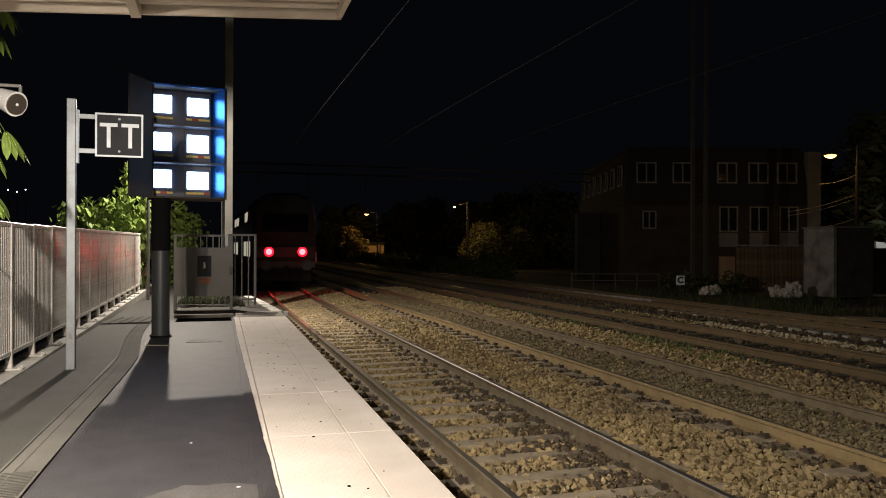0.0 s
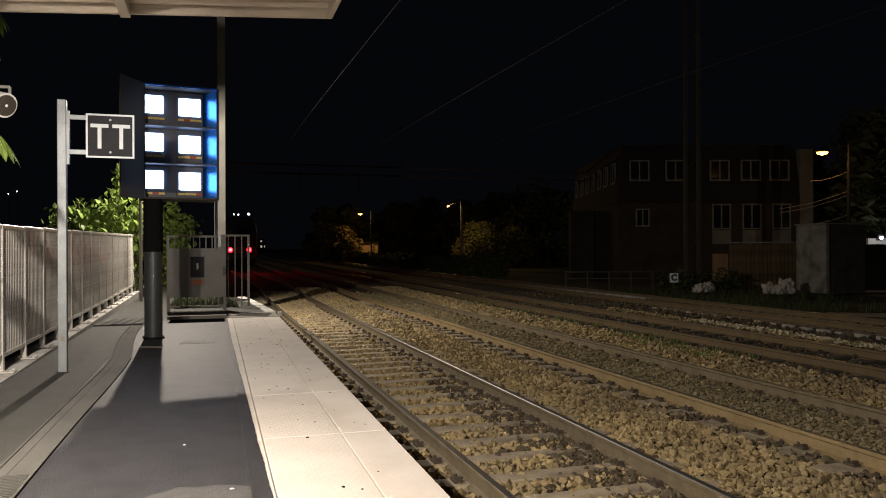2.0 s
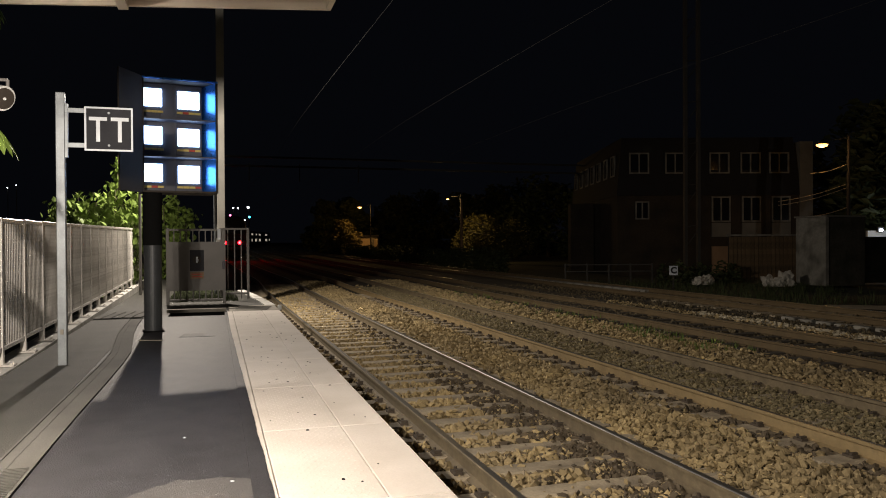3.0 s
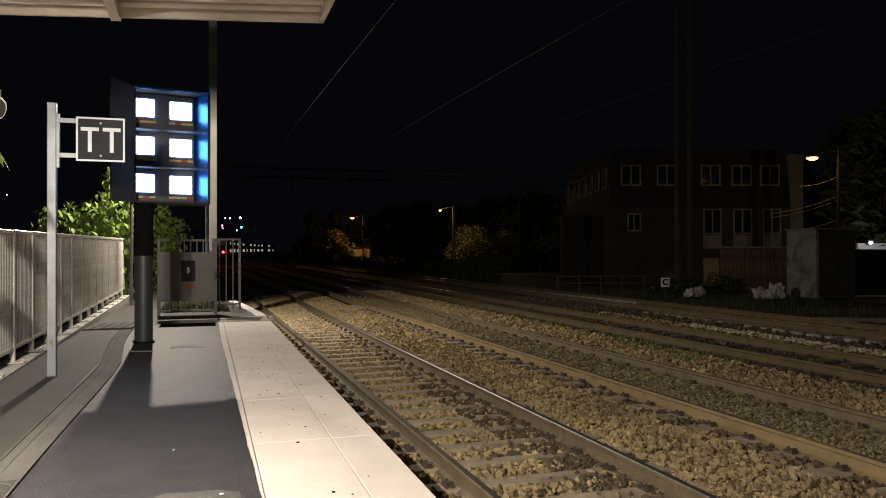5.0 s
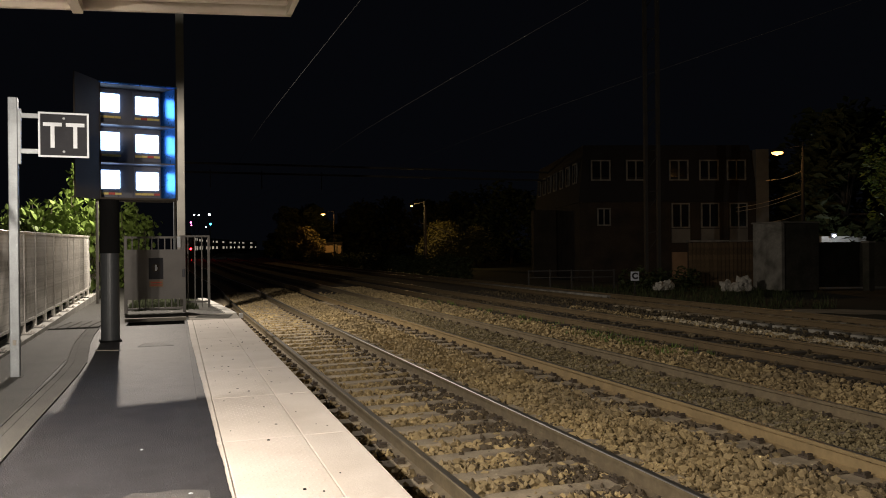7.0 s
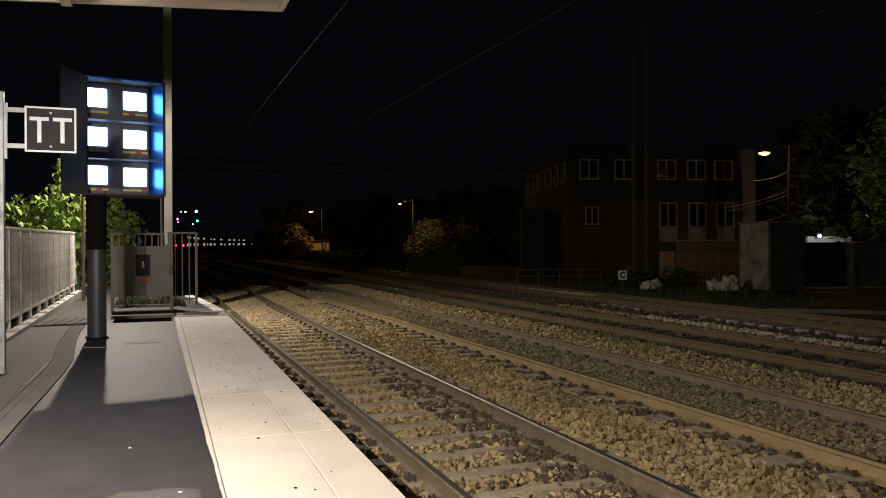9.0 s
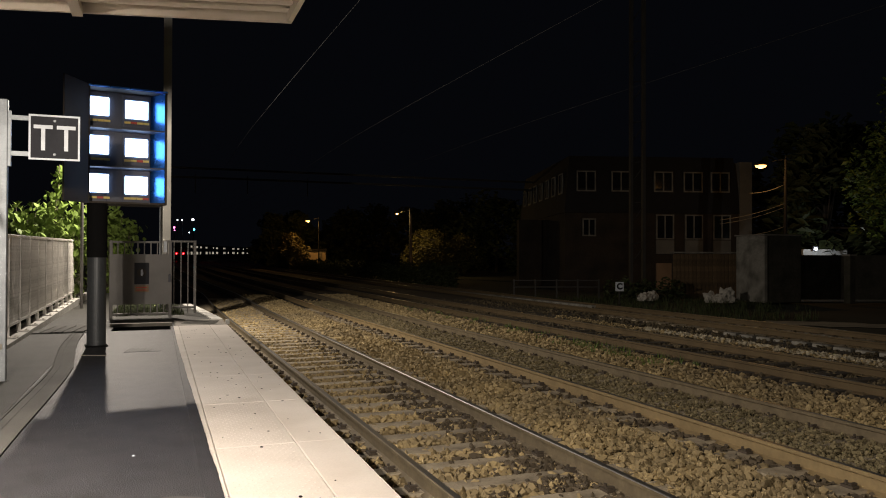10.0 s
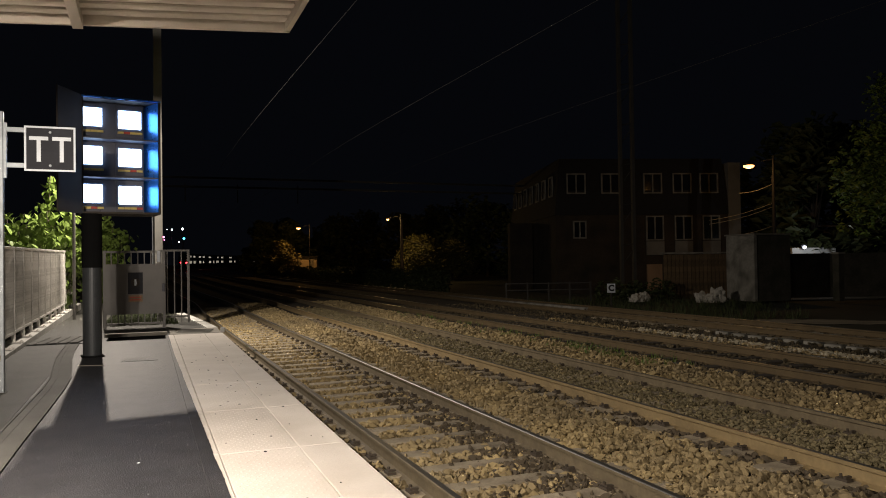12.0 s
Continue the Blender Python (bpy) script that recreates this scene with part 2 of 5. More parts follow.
def ribbon(bm, pts_left, pts_right, z0, z1):
    """A solid strip between two lines of (x, y), from z0 up to z1."""
    rows = []
    for (ax, ay), (bx, by) in zip(pts_left, pts_right):
        rows.append([bm.verts.new(p) for p in ((ax, ay, z0), (ax, ay, z1), (bx, by, z1), (bx, by, z0))])
    for r, s in zip(rows, rows[1:]):
        for i in range(4):
            bm.faces.new((r[i], r[(i + 1) % 4], s[(i + 1) % 4], s[i]))
    bm.faces.new(rows[0])
    bm.faces.new(rows[-1][::-1])
    bmesh.ops.recalc_face_normals(bm, faces=bm.faces[:])


def tube(bm, pts, r, seg=6):
    """One round tube through the points."""
    rings = []
    for i, p in enumerate(pts):
        d = (pts[min(i + 1, len(pts) - 1)] - pts[max(i - 1, 0)]).normalized()
        s = d.cross(Vector((0, 0, 1))).normalized()
        u = s.cross(d)
        rings.append([bm.verts.new(p + (s * math.cos(a) + u * math.sin(a)) * r) for a in (k / seg * 2 * math.pi for k in range(seg))])
    for a, b in zip(rings, rings[1:]):
        for k in range(seg):
            bm.faces.new((a[k], a[(k + 1) % seg], b[(k + 1) % seg], b[k]))
    bm.faces.new(rings[0])
    bm.faces.new(rings[-1][::-1])
    bmesh.ops.recalc_face_normals(bm, faces=bm.faces[:])


# ---- the line of the rails: centre of the near track, by distance ahead ----
KNOT_Y = [-80, 8, 16, 22, 27, 35, 45, 62, 85, 112, 138, 166, 190, 213, 240, 268, 300, 343, 400, 470]
KNOT_X = [2.62, 2.61, 2.52, 2.45, 2.45, 2.54, 2.22, 1.80, 1.47, 1.35, 1.80, 3.40, 5.40, 8.30, 12.4, 17.3, 24.4, 36.5, 55.0, 81.0]
_slope = np.gradient(np.array(KNOT_X), np.array(KNOT_Y, float))
RAIL_Z = -0.55


def line_x(y):
    i = int(np.clip(np.searchsorted(KNOT_Y, y) - 1, 0, len(KNOT_Y) - 2))
    h = KNOT_Y[i + 1] - KNOT_Y[i]
    s = min(max((y - KNOT_Y[i]) / h, 0), 1)
    return ((2 * s**3 - 3 * s**2 + 1) * KNOT_X[i] + (s**3 - 2 * s**2 + s) * h * _slope[i]
            + (3 * s**2 - 2 * s**3) * KNOT_X[i + 1] + (s**3 - s**2) * h * _slope[i + 1])


def line_z(y):
    """The line climbs gently beyond the platforms."""
    return RAIL_Z + 0.0040 * max(0.0, y - 30) ** 2 / (max(0.0, y - 30) + 25)


def line_turn(y):
    return -math.atan2(line_x(y + 0.5) - line_x(y - 0.5), 1.0)


# ---- ground and tracks ----
BED = -0.745
TRACKS = (0.0, 3.47, 7.37, 12.25)


def ground():
    """One sheet to the horizon, sunk under the ballast."""
    xs = [-900, -300, -100, -40, -12, -4, 0, 8, 16, 24, 40, 80, 160, 400, 900]
    ys = [-900, -200, -60, -20, 0, 10, 20, 30, 45, 60, 90, 130, 180, 240, 320, 420, 600, 1200]
    bm = bmesh.new()
    grid = [[bm.verts.new((x, y, -0.95 + (line_z(min(y, 420)) - RAIL_Z))) for x in xs] for y in ys]
    for a, b in zip(grid, grid[1:]):
        for i in range(len(xs) - 1):
            bm.faces.new((a[i], a[i + 1], b[i + 1], b[i]))
    single("ground", bm, SOIL, "dark bare soil and weeds beside the railway", "ground", kind="structure")


ground()


def ballast_bed():
    rng = random.Random(3)
    bm = bmesh.new()
    ys = [-12 + 0.5 * i for i in range(104)] + [40 + 4 * i for i in range(100)]
    prof = [-2.2, -1.55, -1.1, -0.5, 0, 0.5, 1.1, 1.78, 2.5, 3.06, 3.56, 4.1, 4.7, 5.5, 6.4, 7.0, 7.46, 8.0, 8.6, 9.3, 10.1, 11.1, 12.1, 13.0, 14.2]
    rows = []
    for y in ys:
        row = []
        for k, u in enumerate(prof):
            z = BED + (line_z(y) - RAIL_Z) + rng.uniform(-0.012, 0.012)
            if k in (0, len(prof) - 1):
                z -= 0.3
            row.append(bm.verts.new((line_x(y) + u, y, z)))
        rows.append(row)
    for a, b in zip(rows, rows[1:]):
        for i in range(len(prof) - 1):
            bm.faces.new((a[i], a[i + 1], b[i + 1], b[i]))
    single("ballast_bed", bm, BALLAST, "brown grey crushed stone bed under the railway tracks", "ballast", kind="structure")


ballast_bed()

RAIL_PROFILE = [(-0.070, 0), (0.070, 0), (0.070, 0.012), (0.010, 0.032), (0.010, 0.125), (0.035, 0.138), (0.035, 0.165),
                (0.026, 0.172), (-0.026, 0.172), (-0.035, 0.165), (-0.035, 0.138), (-0.010, 0.125), (-0.010, 0.032), (-0.070, 0.012)]


def rail(offset, parent, y0, y1, sides, polished):
    bm = bmesh.new()
    ys = list(np.arange(y0, 40, 1.0)) + list(np.arange(40, y1, 4.0))
    rows = []
    for y in ys:
        a = line_turn(y)
        rows.append([bm.verts.new((line_x(y) + offset + px * math.cos(a), y + px * math.sin(a), line_z(y) - 0.172 + pz)) for px, pz in RAIL_PROFILE])
    n = len(RAIL_PROFILE)
    for a, b in zip(rows, rows[1:]):
        for i in range(n):
            f = bm.faces.new((a[i], a[(i + 1) % n], b[(i + 1) % n], b[i]))
            f.material_index = 1 if i in polished else 0
    bmesh.ops.recalc_face_normals(bm, faces=bm.faces[:])
    return part("rail", bm, [sides, RAIL_TOP], parent, "rust-sided steel rail with a polished head")


def sleeper_mesh(mat):
    bm = bmesh.new()
    box(bm, 0, 0, -0.06, 2.5, 0.25, 0.16)
    bevel(bm, 0.022, 1)
    return mesh_of("sleeper", bm, mat)


def clip_mesh():
    bm = bmesh.new()
    box(bm, 0, 0, 0.014, 0.075, 0.12, 0.024)
    rod(bm, (0, -0.035, 0.026), (0, -0.035, 0.055), 0.014, 6)
    box(bm, -0.012, 0.02, 0.035, 0.07, 0.03, 0.018)
    return mesh_of("clip", bm, CLIP)


SLEEPER_MESH, TIMBER_MESH, CLIP_MESH = sleeper_mesh(SLEEPER), sleeper_mesh(TIMBER), clip_mesh()
track_tag = ("near railway track of rusty rails on concrete sleepers", "second railway track on darker ballast",
             "rusty siding track beyond the running lines", "far siding track with dull rails")
track_things = []
for k, off in enumerate(TRACKS):
    tr = thing("railway_track", track_tag[k], "track", group="parallel tracks")
    track_things.append(tr)
    end = (430, 430, 150, 150)[k]
    sides = RAIL_SIDE if k < 2 else RAIL_OLD
    rail(off - 0.7525, tr, -14, end, RAIL_OCHRE if k == 1 else sides, (6, 7))
    rail(off + 0.7525, tr, -14, end, sides, (7, 8) if k == 0 else (7,))
    y = 1.2
    stop = (34, 26, 20, 20)[k]
    while y < stop:
        a = line_turn(y)
        turn = Matrix.Rotation(a, 4, "Z")
        sl = share("sleeper", TIMBER_MESH if k == 2 else SLEEPER_MESH, tr, Matrix.Translation((line_x(y) + off, y, BED + 0.028)) @ turn)
        if k < 2 and y < 24:
            for s in (-0.7525, 0.7525):
                for d in (-0.115, 0.115):
                    share("rail_clip", CLIP_MESH, sl, Matrix.Translation((s + d, 0, 0.02)) @ Matrix.Rotation(math.pi if d < 0 else 0, 4, "Z"))
        y += 0.6


def stones(name, count, spans, size, mat, seed, label, crib=False):
    """Loose crushed stones scattered on the bed, as one mesh."""
    rng = np.random.default_rng(seed)
    ico = np.array([(1, 0, 0), (-1, 0, 0), (0, 1, 0), (0, -1, 0), (0, 0, 1), (0, 0, -1), (0.75, 0.75, 0.6), (-0.75, -0.7, 0.65)])
    tri = np.array([(0, 6, 4), (0, 2, 6), (2, 4, 6), (4, 2, 1), (4, 1, 7), (1, 3, 7), (3, 4, 7), (4, 3, 0), (2, 0, 5), (1, 2, 5), (3, 1, 5), (0, 3, 5)])
    total = sum(s[4] for s in spans)
    vs, fs = [], []
    base = 0
    for u0, u1, y0, y1, weight, lift in spans:
        n = int(count * weight / total)
        u = rng.uniform(u0, u1, n)
        y = y0 + (y1 - y0) * rng.uniform(0, 1, n) ** 1.35
        if crib:
            # few stones lie on the sleepers
            k = np.round((y - 1.2) / 0.6)
            off = y - 1.2 - k * 0.6
            near = (np.abs(off) < 0.15) & (rng.uniform(0, 1, n) < 0.88)
            y = np.where(near, y + np.where(off < 0, -1, 1) * rng.uniform(0.07, 0.19, n), y)
        cx = np.array([line_x(v) for v in y]) + u
        cz = BED + lift + rng.uniform(-0.030, 0.034, n) + np.array([line_z(v) - RAIL_Z for v in y])
        s = size * rng.uniform(0.55, 1.25, n) * 0.5
        shape = ico[None] * rng.uniform(0.72, 1.45, (n, 8, 1)) * (s[:, None, None] * rng.uniform(0.55, 1.35, (n, 1, 3)))
        ang = rng.uniform(0, 6.28, n)
        c, d = np.cos(ang)[:, None], np.sin(ang)[:, None]
        x2 = shape[:, :, 0] * c - shape[:, :, 1] * d
        y2 = shape[:, :, 0] * d + shape[:, :, 1] * c
        v = np.stack([x2 + cx[:, None], y2 + y[:, None], shape[:, :, 2] + cz[:, None]], -1).reshape(-1, 3)
        f = (tri[None] + (np.arange(n) * 8)[:, None, None]).reshape(-1, 3) + base
        base += n * 8
        vs.append(v)
        fs.append(f)
    v, f = np.concatenate(vs), np.concatenate(fs)
    me = bpy.data.meshes.new(name)
    me.from_pydata(v.tolist(), [], f.tolist())
    me.materials.append(mat)
    return tagged(new(name, me), label, "ballast", kind="stuff")


# spans: from, to (from the near track's centre), from, to (ahead), share, lift
stones("ballast_stones", 20000, [(-1.5, -0.85, 2.0, 26, 2.0, 0.005), (-0.64, 0.64, 2.0, 32, 4.5, 0.010), (2.9, 4.1, 4, 32, 0.5, 0.012)], 0.060, STONE, 5,
       "loose brown crushed ballast stones between the sleepers", crib=True)
stones("ballast_shoulder_stones", 42000, [(0.90, 2.45, 2.0, 36, 3.2, 0.004), (1.15, 2.25, 2.0, 36, 3.8, 0.034), (4.40, 6.25, 4, 36, 4.5, 0.014), (8.62, 8.92, 6, 22, 0.5, 0.03), (9.3, 9.75, 6, 20, 0.4, 0.03)], 0.063, STONE, 7,
       "loose pale brown crushed stones heaped between the tracks")
stones("greasy_ballast_stones", 13500, [(0.15, 0.68, 2.0, 9, 1.9, 0.02), (0.30, 0.66, 2.0, 16, 1.1, 0.014), (-0.30, 0.66, 2.0, 5.0, 0.6, 0.012), (-1.45, -0.85, 2, 20, 1.0, 0), (2.15, 2.66, 2.5, 24, 2.0, 0.004), (0.84, 1.15, 2.0, 14, 0.8, 0.0), (6.0, 6.6, 4, 26, 1.2, 0.0)],
       0.056, STONE_DARK, 6, "dark grease-stained ballast stones beside the rail", crib=True)
stones("siding_stones", 12000, [(6.5, 8.6, 5, 30, 2.0, 0.01), (8.95, 9.3, 5, 30, 0.5, 0.01), (9.75, 14.0, 5, 30, 3.0, 0.01)], 0.066, STONE_SIDING, 9,
       "dirty brown stones over the old sidings")
stones("fine_grey_stones", 21000, [(2.80, 4.14, 2.5, 30, 5.0, 0.034)], 0.042, STONE_GREY, 14,
       "fine dark grey ballast stones covering the second track's sleepers")
stones("pale_siding_stones", 1300, [(9.35, 9.70, 7.5, 15.5, 1.0, 0.03)], 0.075, STONE_PALE, 16, "strip of pale broken stones between the sidings")


# ---- platform ----
EDGE = 0.985
SLAB_L = 0.072


def platform():
    bm = bmesh.new()
    box(bm, (-2.6 + SLAB_L) / 2, -1.19, -0.46, SLAB_L + 2.6, 25.62, 0.92)
    box(bm, (-2.6 - 0.89) / 2, 11.81, -0.46, 1.71, 0.38, 0.92)
    box(bm, (0.03 + SLAB_L) / 2, 11.81, -0.46, SLAB_L - 0.03, 0.38, 0.92)
    single("platform", bm, ASPHALT, "raised railway platform with smooth dark asphalt", "platform", kind="structure")
    bm = bmesh.new()
    box(bm, (SLAB_L + EDGE - 0.10) / 2 + 0.002, -1.0, -0.50, EDGE - 0.10 - SLAB_L - 0.004, 26.0, 0.86)
    single("platform_wall", bm, CONCRETE, "grey concrete wall under the platform edge", "wall", kind="structure")
    # old asphalt beside the fence
    bm = bmesh.new()
    ribbon(bm, [(-2.05, -12), (-2.05, 11.4)], [(-1.29, -12), (-1.29, 11.4)], -0.02, 0.004)
    single("pavement", bm, ASPHALT_OLD, "old greenish grey asphalt strip beside the fence", "pavement", kind="structure")
    # ragged asphalt lapping over the slabs' inner rim
    rag = random.Random(15)
    ys = [-4 + 0.06 * i for i in range(270)]
    bm = bmesh.new()
    ribbon(bm, [(SLAB_L - 0.03, y) for y in ys],
           [(SLAB_L + min(0.075, 0.0088 * max(0.0, 9.2 - y)) + 0.004 + 0.007 * noise.noise(Vector((y * 1.7, 3.1, 0))) + rag.uniform(-0.002, 0.002), y) for y in ys],
           -0.004, 0.009)
    single("asphalt_border", bm, ASPHALT, "ragged asphalt border along the pale slabs", "asphalt", kind="structure")
    # worn lighter patch
    bm = bmesh.new()
    rng = random.Random(8)
    ring = []
    for i in range(48):
        a = i / 48 * 2 * math.pi
        r = 1.0 + rng.uniform(-0.03, 0.03)
        ring.append(bm.verts.new((-0.22 + 0.42 * r * math.copysign(abs(math.cos(a)) ** 0.7, math.cos(a)), 1.2 + 1.15 * r * math.copysign(abs(math.sin(a)) ** 0.55, math.sin(a)), 0.004)))
    bm.faces.new(ring)
    single("asphalt_patch", bm, ASPHALT_WORN, "lighter worn asphalt patch in the platform", "patch", kind="structure")


platform()


def edge_slab_mesh(length):
    """One pale slab with a narrow rim, a joint and rows of low studs."""
    bm = bmesh.new()
    w = EDGE - SLAB_L
    box(bm, 0.045, 0, -0.03, 0.086, length - 0.006, 0.07)
    box(bm, 0.09 + (w - 0.09) * 0.31, 0, -0.03, (w - 0.09) * 0.62 - 0.006, length - 0.006, 0.07)
    box(bm, 0.09 + (w - 0.09) * 0.81, 0, -0.03, (w - 0.09) * 0.38 - 0.004, length - 0.006, 0.07)
    bevel(bm, 0.004, 1)
    n = int(length / 0.05)
    for i in range(n):
        for j in range(9):
            x = 0.125 + j * 0.05 + (0.025 if i % 2 else 0)
            y = -length / 2 + 0.03 + i * (length - 0.06) / (n - 1)
            bmesh.ops.create_cone(bm, cap_ends=True, segments=6, radius1=0.009, radius2=0.006, depth=0.0013,
                                  matrix=Matrix.Translation((x, y, 0.0062)))
    return mesh_of("slab", bm, SLAB)


def edge_slabs():
    edge = thing("platform_edge", "pale beige concrete edge slabs with tactile studs", "platform edge", kind="structure")
    me = edge_slab_mesh(1.5)
    y = 12.25 - 0.75
    while y > -10:
        share("slab", me, edge, Matrix.Translation((SLAB_L, y, 0)))
        y -= 1.5


edge_slabs()


def platform_end():
    """Beyond the slabs: a hatched concrete cap, the path through the gate and the kerb that bends away from the rails."""
    bm = bmesh.new()
    box(bm, 0.545, 12.82, -0.42, 0.88, 1.12, 0.86)
    bevel(bm, 0.012, 1)
    cap = single("platform_cap", bm, CAP, "pale concrete cap with ribs at the platform end", "platform", kind="structure")
    for i in range(7):
        bm = bmesh.new()
        box(bm, 0, 0, 0, 0.62, 0.02, 0.012, rz=-0.45)
        r = part("rib", bm, CONCRETE, cap)
        r.location = (0.50 + 0.02 * i, 12.45 + 0.11 * i, 0.014)
    bm = bmesh.new()
    ribbon(bm, [(-2.6, 12.34), (-2.6, 30)], [(0.10, 12.34), (0.10, 30)], -1.0, -0.006)
    box(bm, (-2.6 - 0.89) / 2, 12.17, -0.503, 1.71, 0.34, 0.994)
    box(bm, 0.065, 12.17, -0.503, 0.07, 0.34, 0.994)
    single("pavement", bm, ASPHALT_OLD, "grey path behind the gate at the platform end", "pavement", kind="structure")
    bm = bmesh.new()
    left = [(0.80, 13.39), (0.76, 14.2), (0.67, 15.5), (0.55, 17.0), (0.41, 18.4)]
    right = [(1.00, 13.39), (0.95, 14.2), (0.86, 15.5), (0.74, 17.0), (0.60, 18.4)]
    ribbon(bm, left, right, -0.9, 0.01)
    single("kerb", bm, KERB, "pale kerb bending away at the platform end", "kerb", kind="structure")
    bm = bmesh.new()
    ribbon(bm, [(0.104, 13.39), (0.104, 14.2), (0.104, 15.5), (0.104, 17.0), (0.104, 18.4)], [(0.79, 13.39), (0.75, 14.2), (0.66, 15.5), (0.54, 17.0), (0.40, 18.4)], -0.9, -0.006)
    single("pavement", bm, ASPHALT_OLD, "grey ramp surface behind the gate", "pavement", kind="structure")
    bm = bmesh.new()
    box(bm, 1.02, 12.62, 0.02, 0.07, 0.10, 0.09)
    bevel(bm, 0.012, 2)
    single("edge_marker", bm, PLASTIC, "small white marker block on the platform edge", "marker")
    # dark step recess before the gate; its deep shade is in the black colour
    bm = bmesh.new()
    box(bm, -0.43, 11.98, -0.46, 0.92, 0.72, 0.10)
    box(bm, -0.43, 12.335, -0.205, 0.92, 0.02, 0.40)
    for x in (-0.885, 0.025):
        box(bm, x, 11.975, -0.205, 0.014, 0.70, 0.39)
    single("recess", bm, BLACK, "dark sunken recess before the gate", "recess", kind="structure")
    bm = bmesh.new()
    ribbon(bm, [(-0.95, 12.40), (-0.95, 12.52)], [(0.06, 12.40), (0.06, 12.52)], -0.1, 0.05)
    single("kerb", bm, CAP, "pale concrete step before the gate", "kerb", kind="structure")
    # small ribbed drain plate in the asphalt
    d = thing("drain_plate", "small ribbed metal drain plate set in the asphalt", "drain plate", (-0.36, 8.85, 0.004))
    bm = bmesh.new()
    box(bm, 0, 0, -0.006, 0.44, 0.42, 0.012)
    part("frame", bm, ASPHALT, d)
    for i in range(7):
        bm = bmesh.new()
        box(bm, -0.18 + i * 0.045, 0, 0.001, 0.012, 0.34, 0.005, rz=-0.12)
        part("bar", bm, ASPHALT_WORN, d)
    bm = bmesh.new()
    box(bm, -0.91, 8.44, 0.003, 0.30, 0.05, 0.010, rz=-0.36)
    single("mortar_strip", bm, CAP, "pale mortar strip in the asphalt before the pillar", "mortar", kind="structure")
    # ridged cover plates
    plate = thing("drain_cover", "ridged grey drain cover plates across the path", "drain cover")
    for i in range(5):
        bm = bmesh.new()
        box(bm, -1.92 + 0.155 * i, 12.05 + 0.02 * i, 0.008, 0.135, 1.15, 0.024, rz=-0.10)
        part("plate", bm, GUTTER, plate)
    bm = bmesh.new()
    box(bm, -1.62, 11.46, 0.002, 0.8, 0.05, 0.012)
    part("joint", bm, BLACK, plate, "dark joint")


platform_end()


def gutter():
    ys = [-10, 2.4, 3.3, 4.2, 5.4, 6.6, 7.4, 8.3, 9.3, 10.3, 11.3]
    lx = [-1.31, -1.31, -1.30, -1.29, -1.27, -1.25, -1.26, -1.33, -1.40, -1.43, -1.44]
    rx = [-1.085, -1.085, -1.08, -1.07, -1.045, -1.03, -1.04, -1.11, -1.19, -1.24, -1.26]
    g = thing("drain_gutter", "grey concrete drain gutter curving round the pillar", "gutter", kind="structure")
    bm = bmesh.new()
    ribbon(bm, list(zip(lx, ys)), list(zip(rx, ys)), -0.03, 0.008)
    part("channel", bm, GUTTER, g)
    for f in (0.0, 0.30, 0.93):
        bm = bmesh.new()
        a = [(l + (r - l) * f, y) for l, r, y in zip(lx, rx, ys)]
        ribbon(bm, a, [(x + 0.016, y) for x, y in a], 0.0, 0.015 if f in (0.0, 0.93) else 0.011)
        part("lip", bm, GUTTER, g)
    for i in range(30):
        y = 2.0 + i * 0.028
        bm = bmesh.new()
        box(bm, -1.19, y, 0.010, 0.17, 0.010, 0.008)
        part("grate_bar", bm, GUTTER, g)


gutter()


def fence_kerb():
    bm = bmesh.new()
    ribbon(bm, [(-2.30, -12), (-2.30, 6.6), (-2.30, 22)], [(-2.01, -12), (-2.01, 6.6), (-2.01, 22)], -0.4, 0.025)
    for v in bm.verts:
        v.co.z += 0.010 * max(0.0, v.co.y - 6.6)
    single("kerb", bm, KERB, "pale chipped concrete kerb under the fence", "kerb", kind="structure")


fence_kerb()


# ---- fence ----
FENCE_X, FENCE_TOP = -2.15, 1.46


def fence_panel_meshes(length):
    bars = []
    bm = bmesh.new()
    box(bm, 0, 0, 0, 0.030, 0.026, FENCE_TOP - 0.20)
    bar = mesh_of("bar", bm, FENCE)
    bm = bmesh.new()
    box(bm, 0, 0, 0, 0.045, length, 0.045)
    bevel(bm, 0.006, 1)
    railm = mesh_of("fence_rail", bm, FENCE)
    bm = bmesh.new()
    box(bm, 0, 0, FENCE_TOP / 2, 0.055, 0.055, FENCE_TOP)
    box(bm, 0.03, 0, 0.012, 0.20, 0.14, 0.016)
    for sx in (-0.04, 0.10):
        for sy in (-0.045, 0.045):
            rod(bm, (sx, sy, 0.018), (sx, sy, 0.038), 0.012, 6)
    post = mesh_of("post", bm, FENCE)
    return bar, railm, post


def fence():
    step = 0.93
    bar, railm, post = fence_panel_meshes(step)
    for i in range(-3, 20):
        y0 = 2.87 + i * step
        f = thing("fence_panel", "grey painted steel bar fence panel on a pale kerb", "fence", (FENCE_X, y0, 0.025 + 0.010 * max(0.0, y0 - 6.6)), group="platform fence")
        share("post", post, f, Matrix.Identity(4))
        share("top_rail", railm, f, Matrix.Translation((0, step / 2, FENCE_TOP - 0.02)))
        share("bottom_rail", railm, f, Matrix.Translation((0, step / 2, 0.17)))
        for j in range(1, 14):
            share("bar", bar, f, Matrix.Translation((0, step * j / 14, (FENCE_TOP + 0.16) / 2)))


fence()


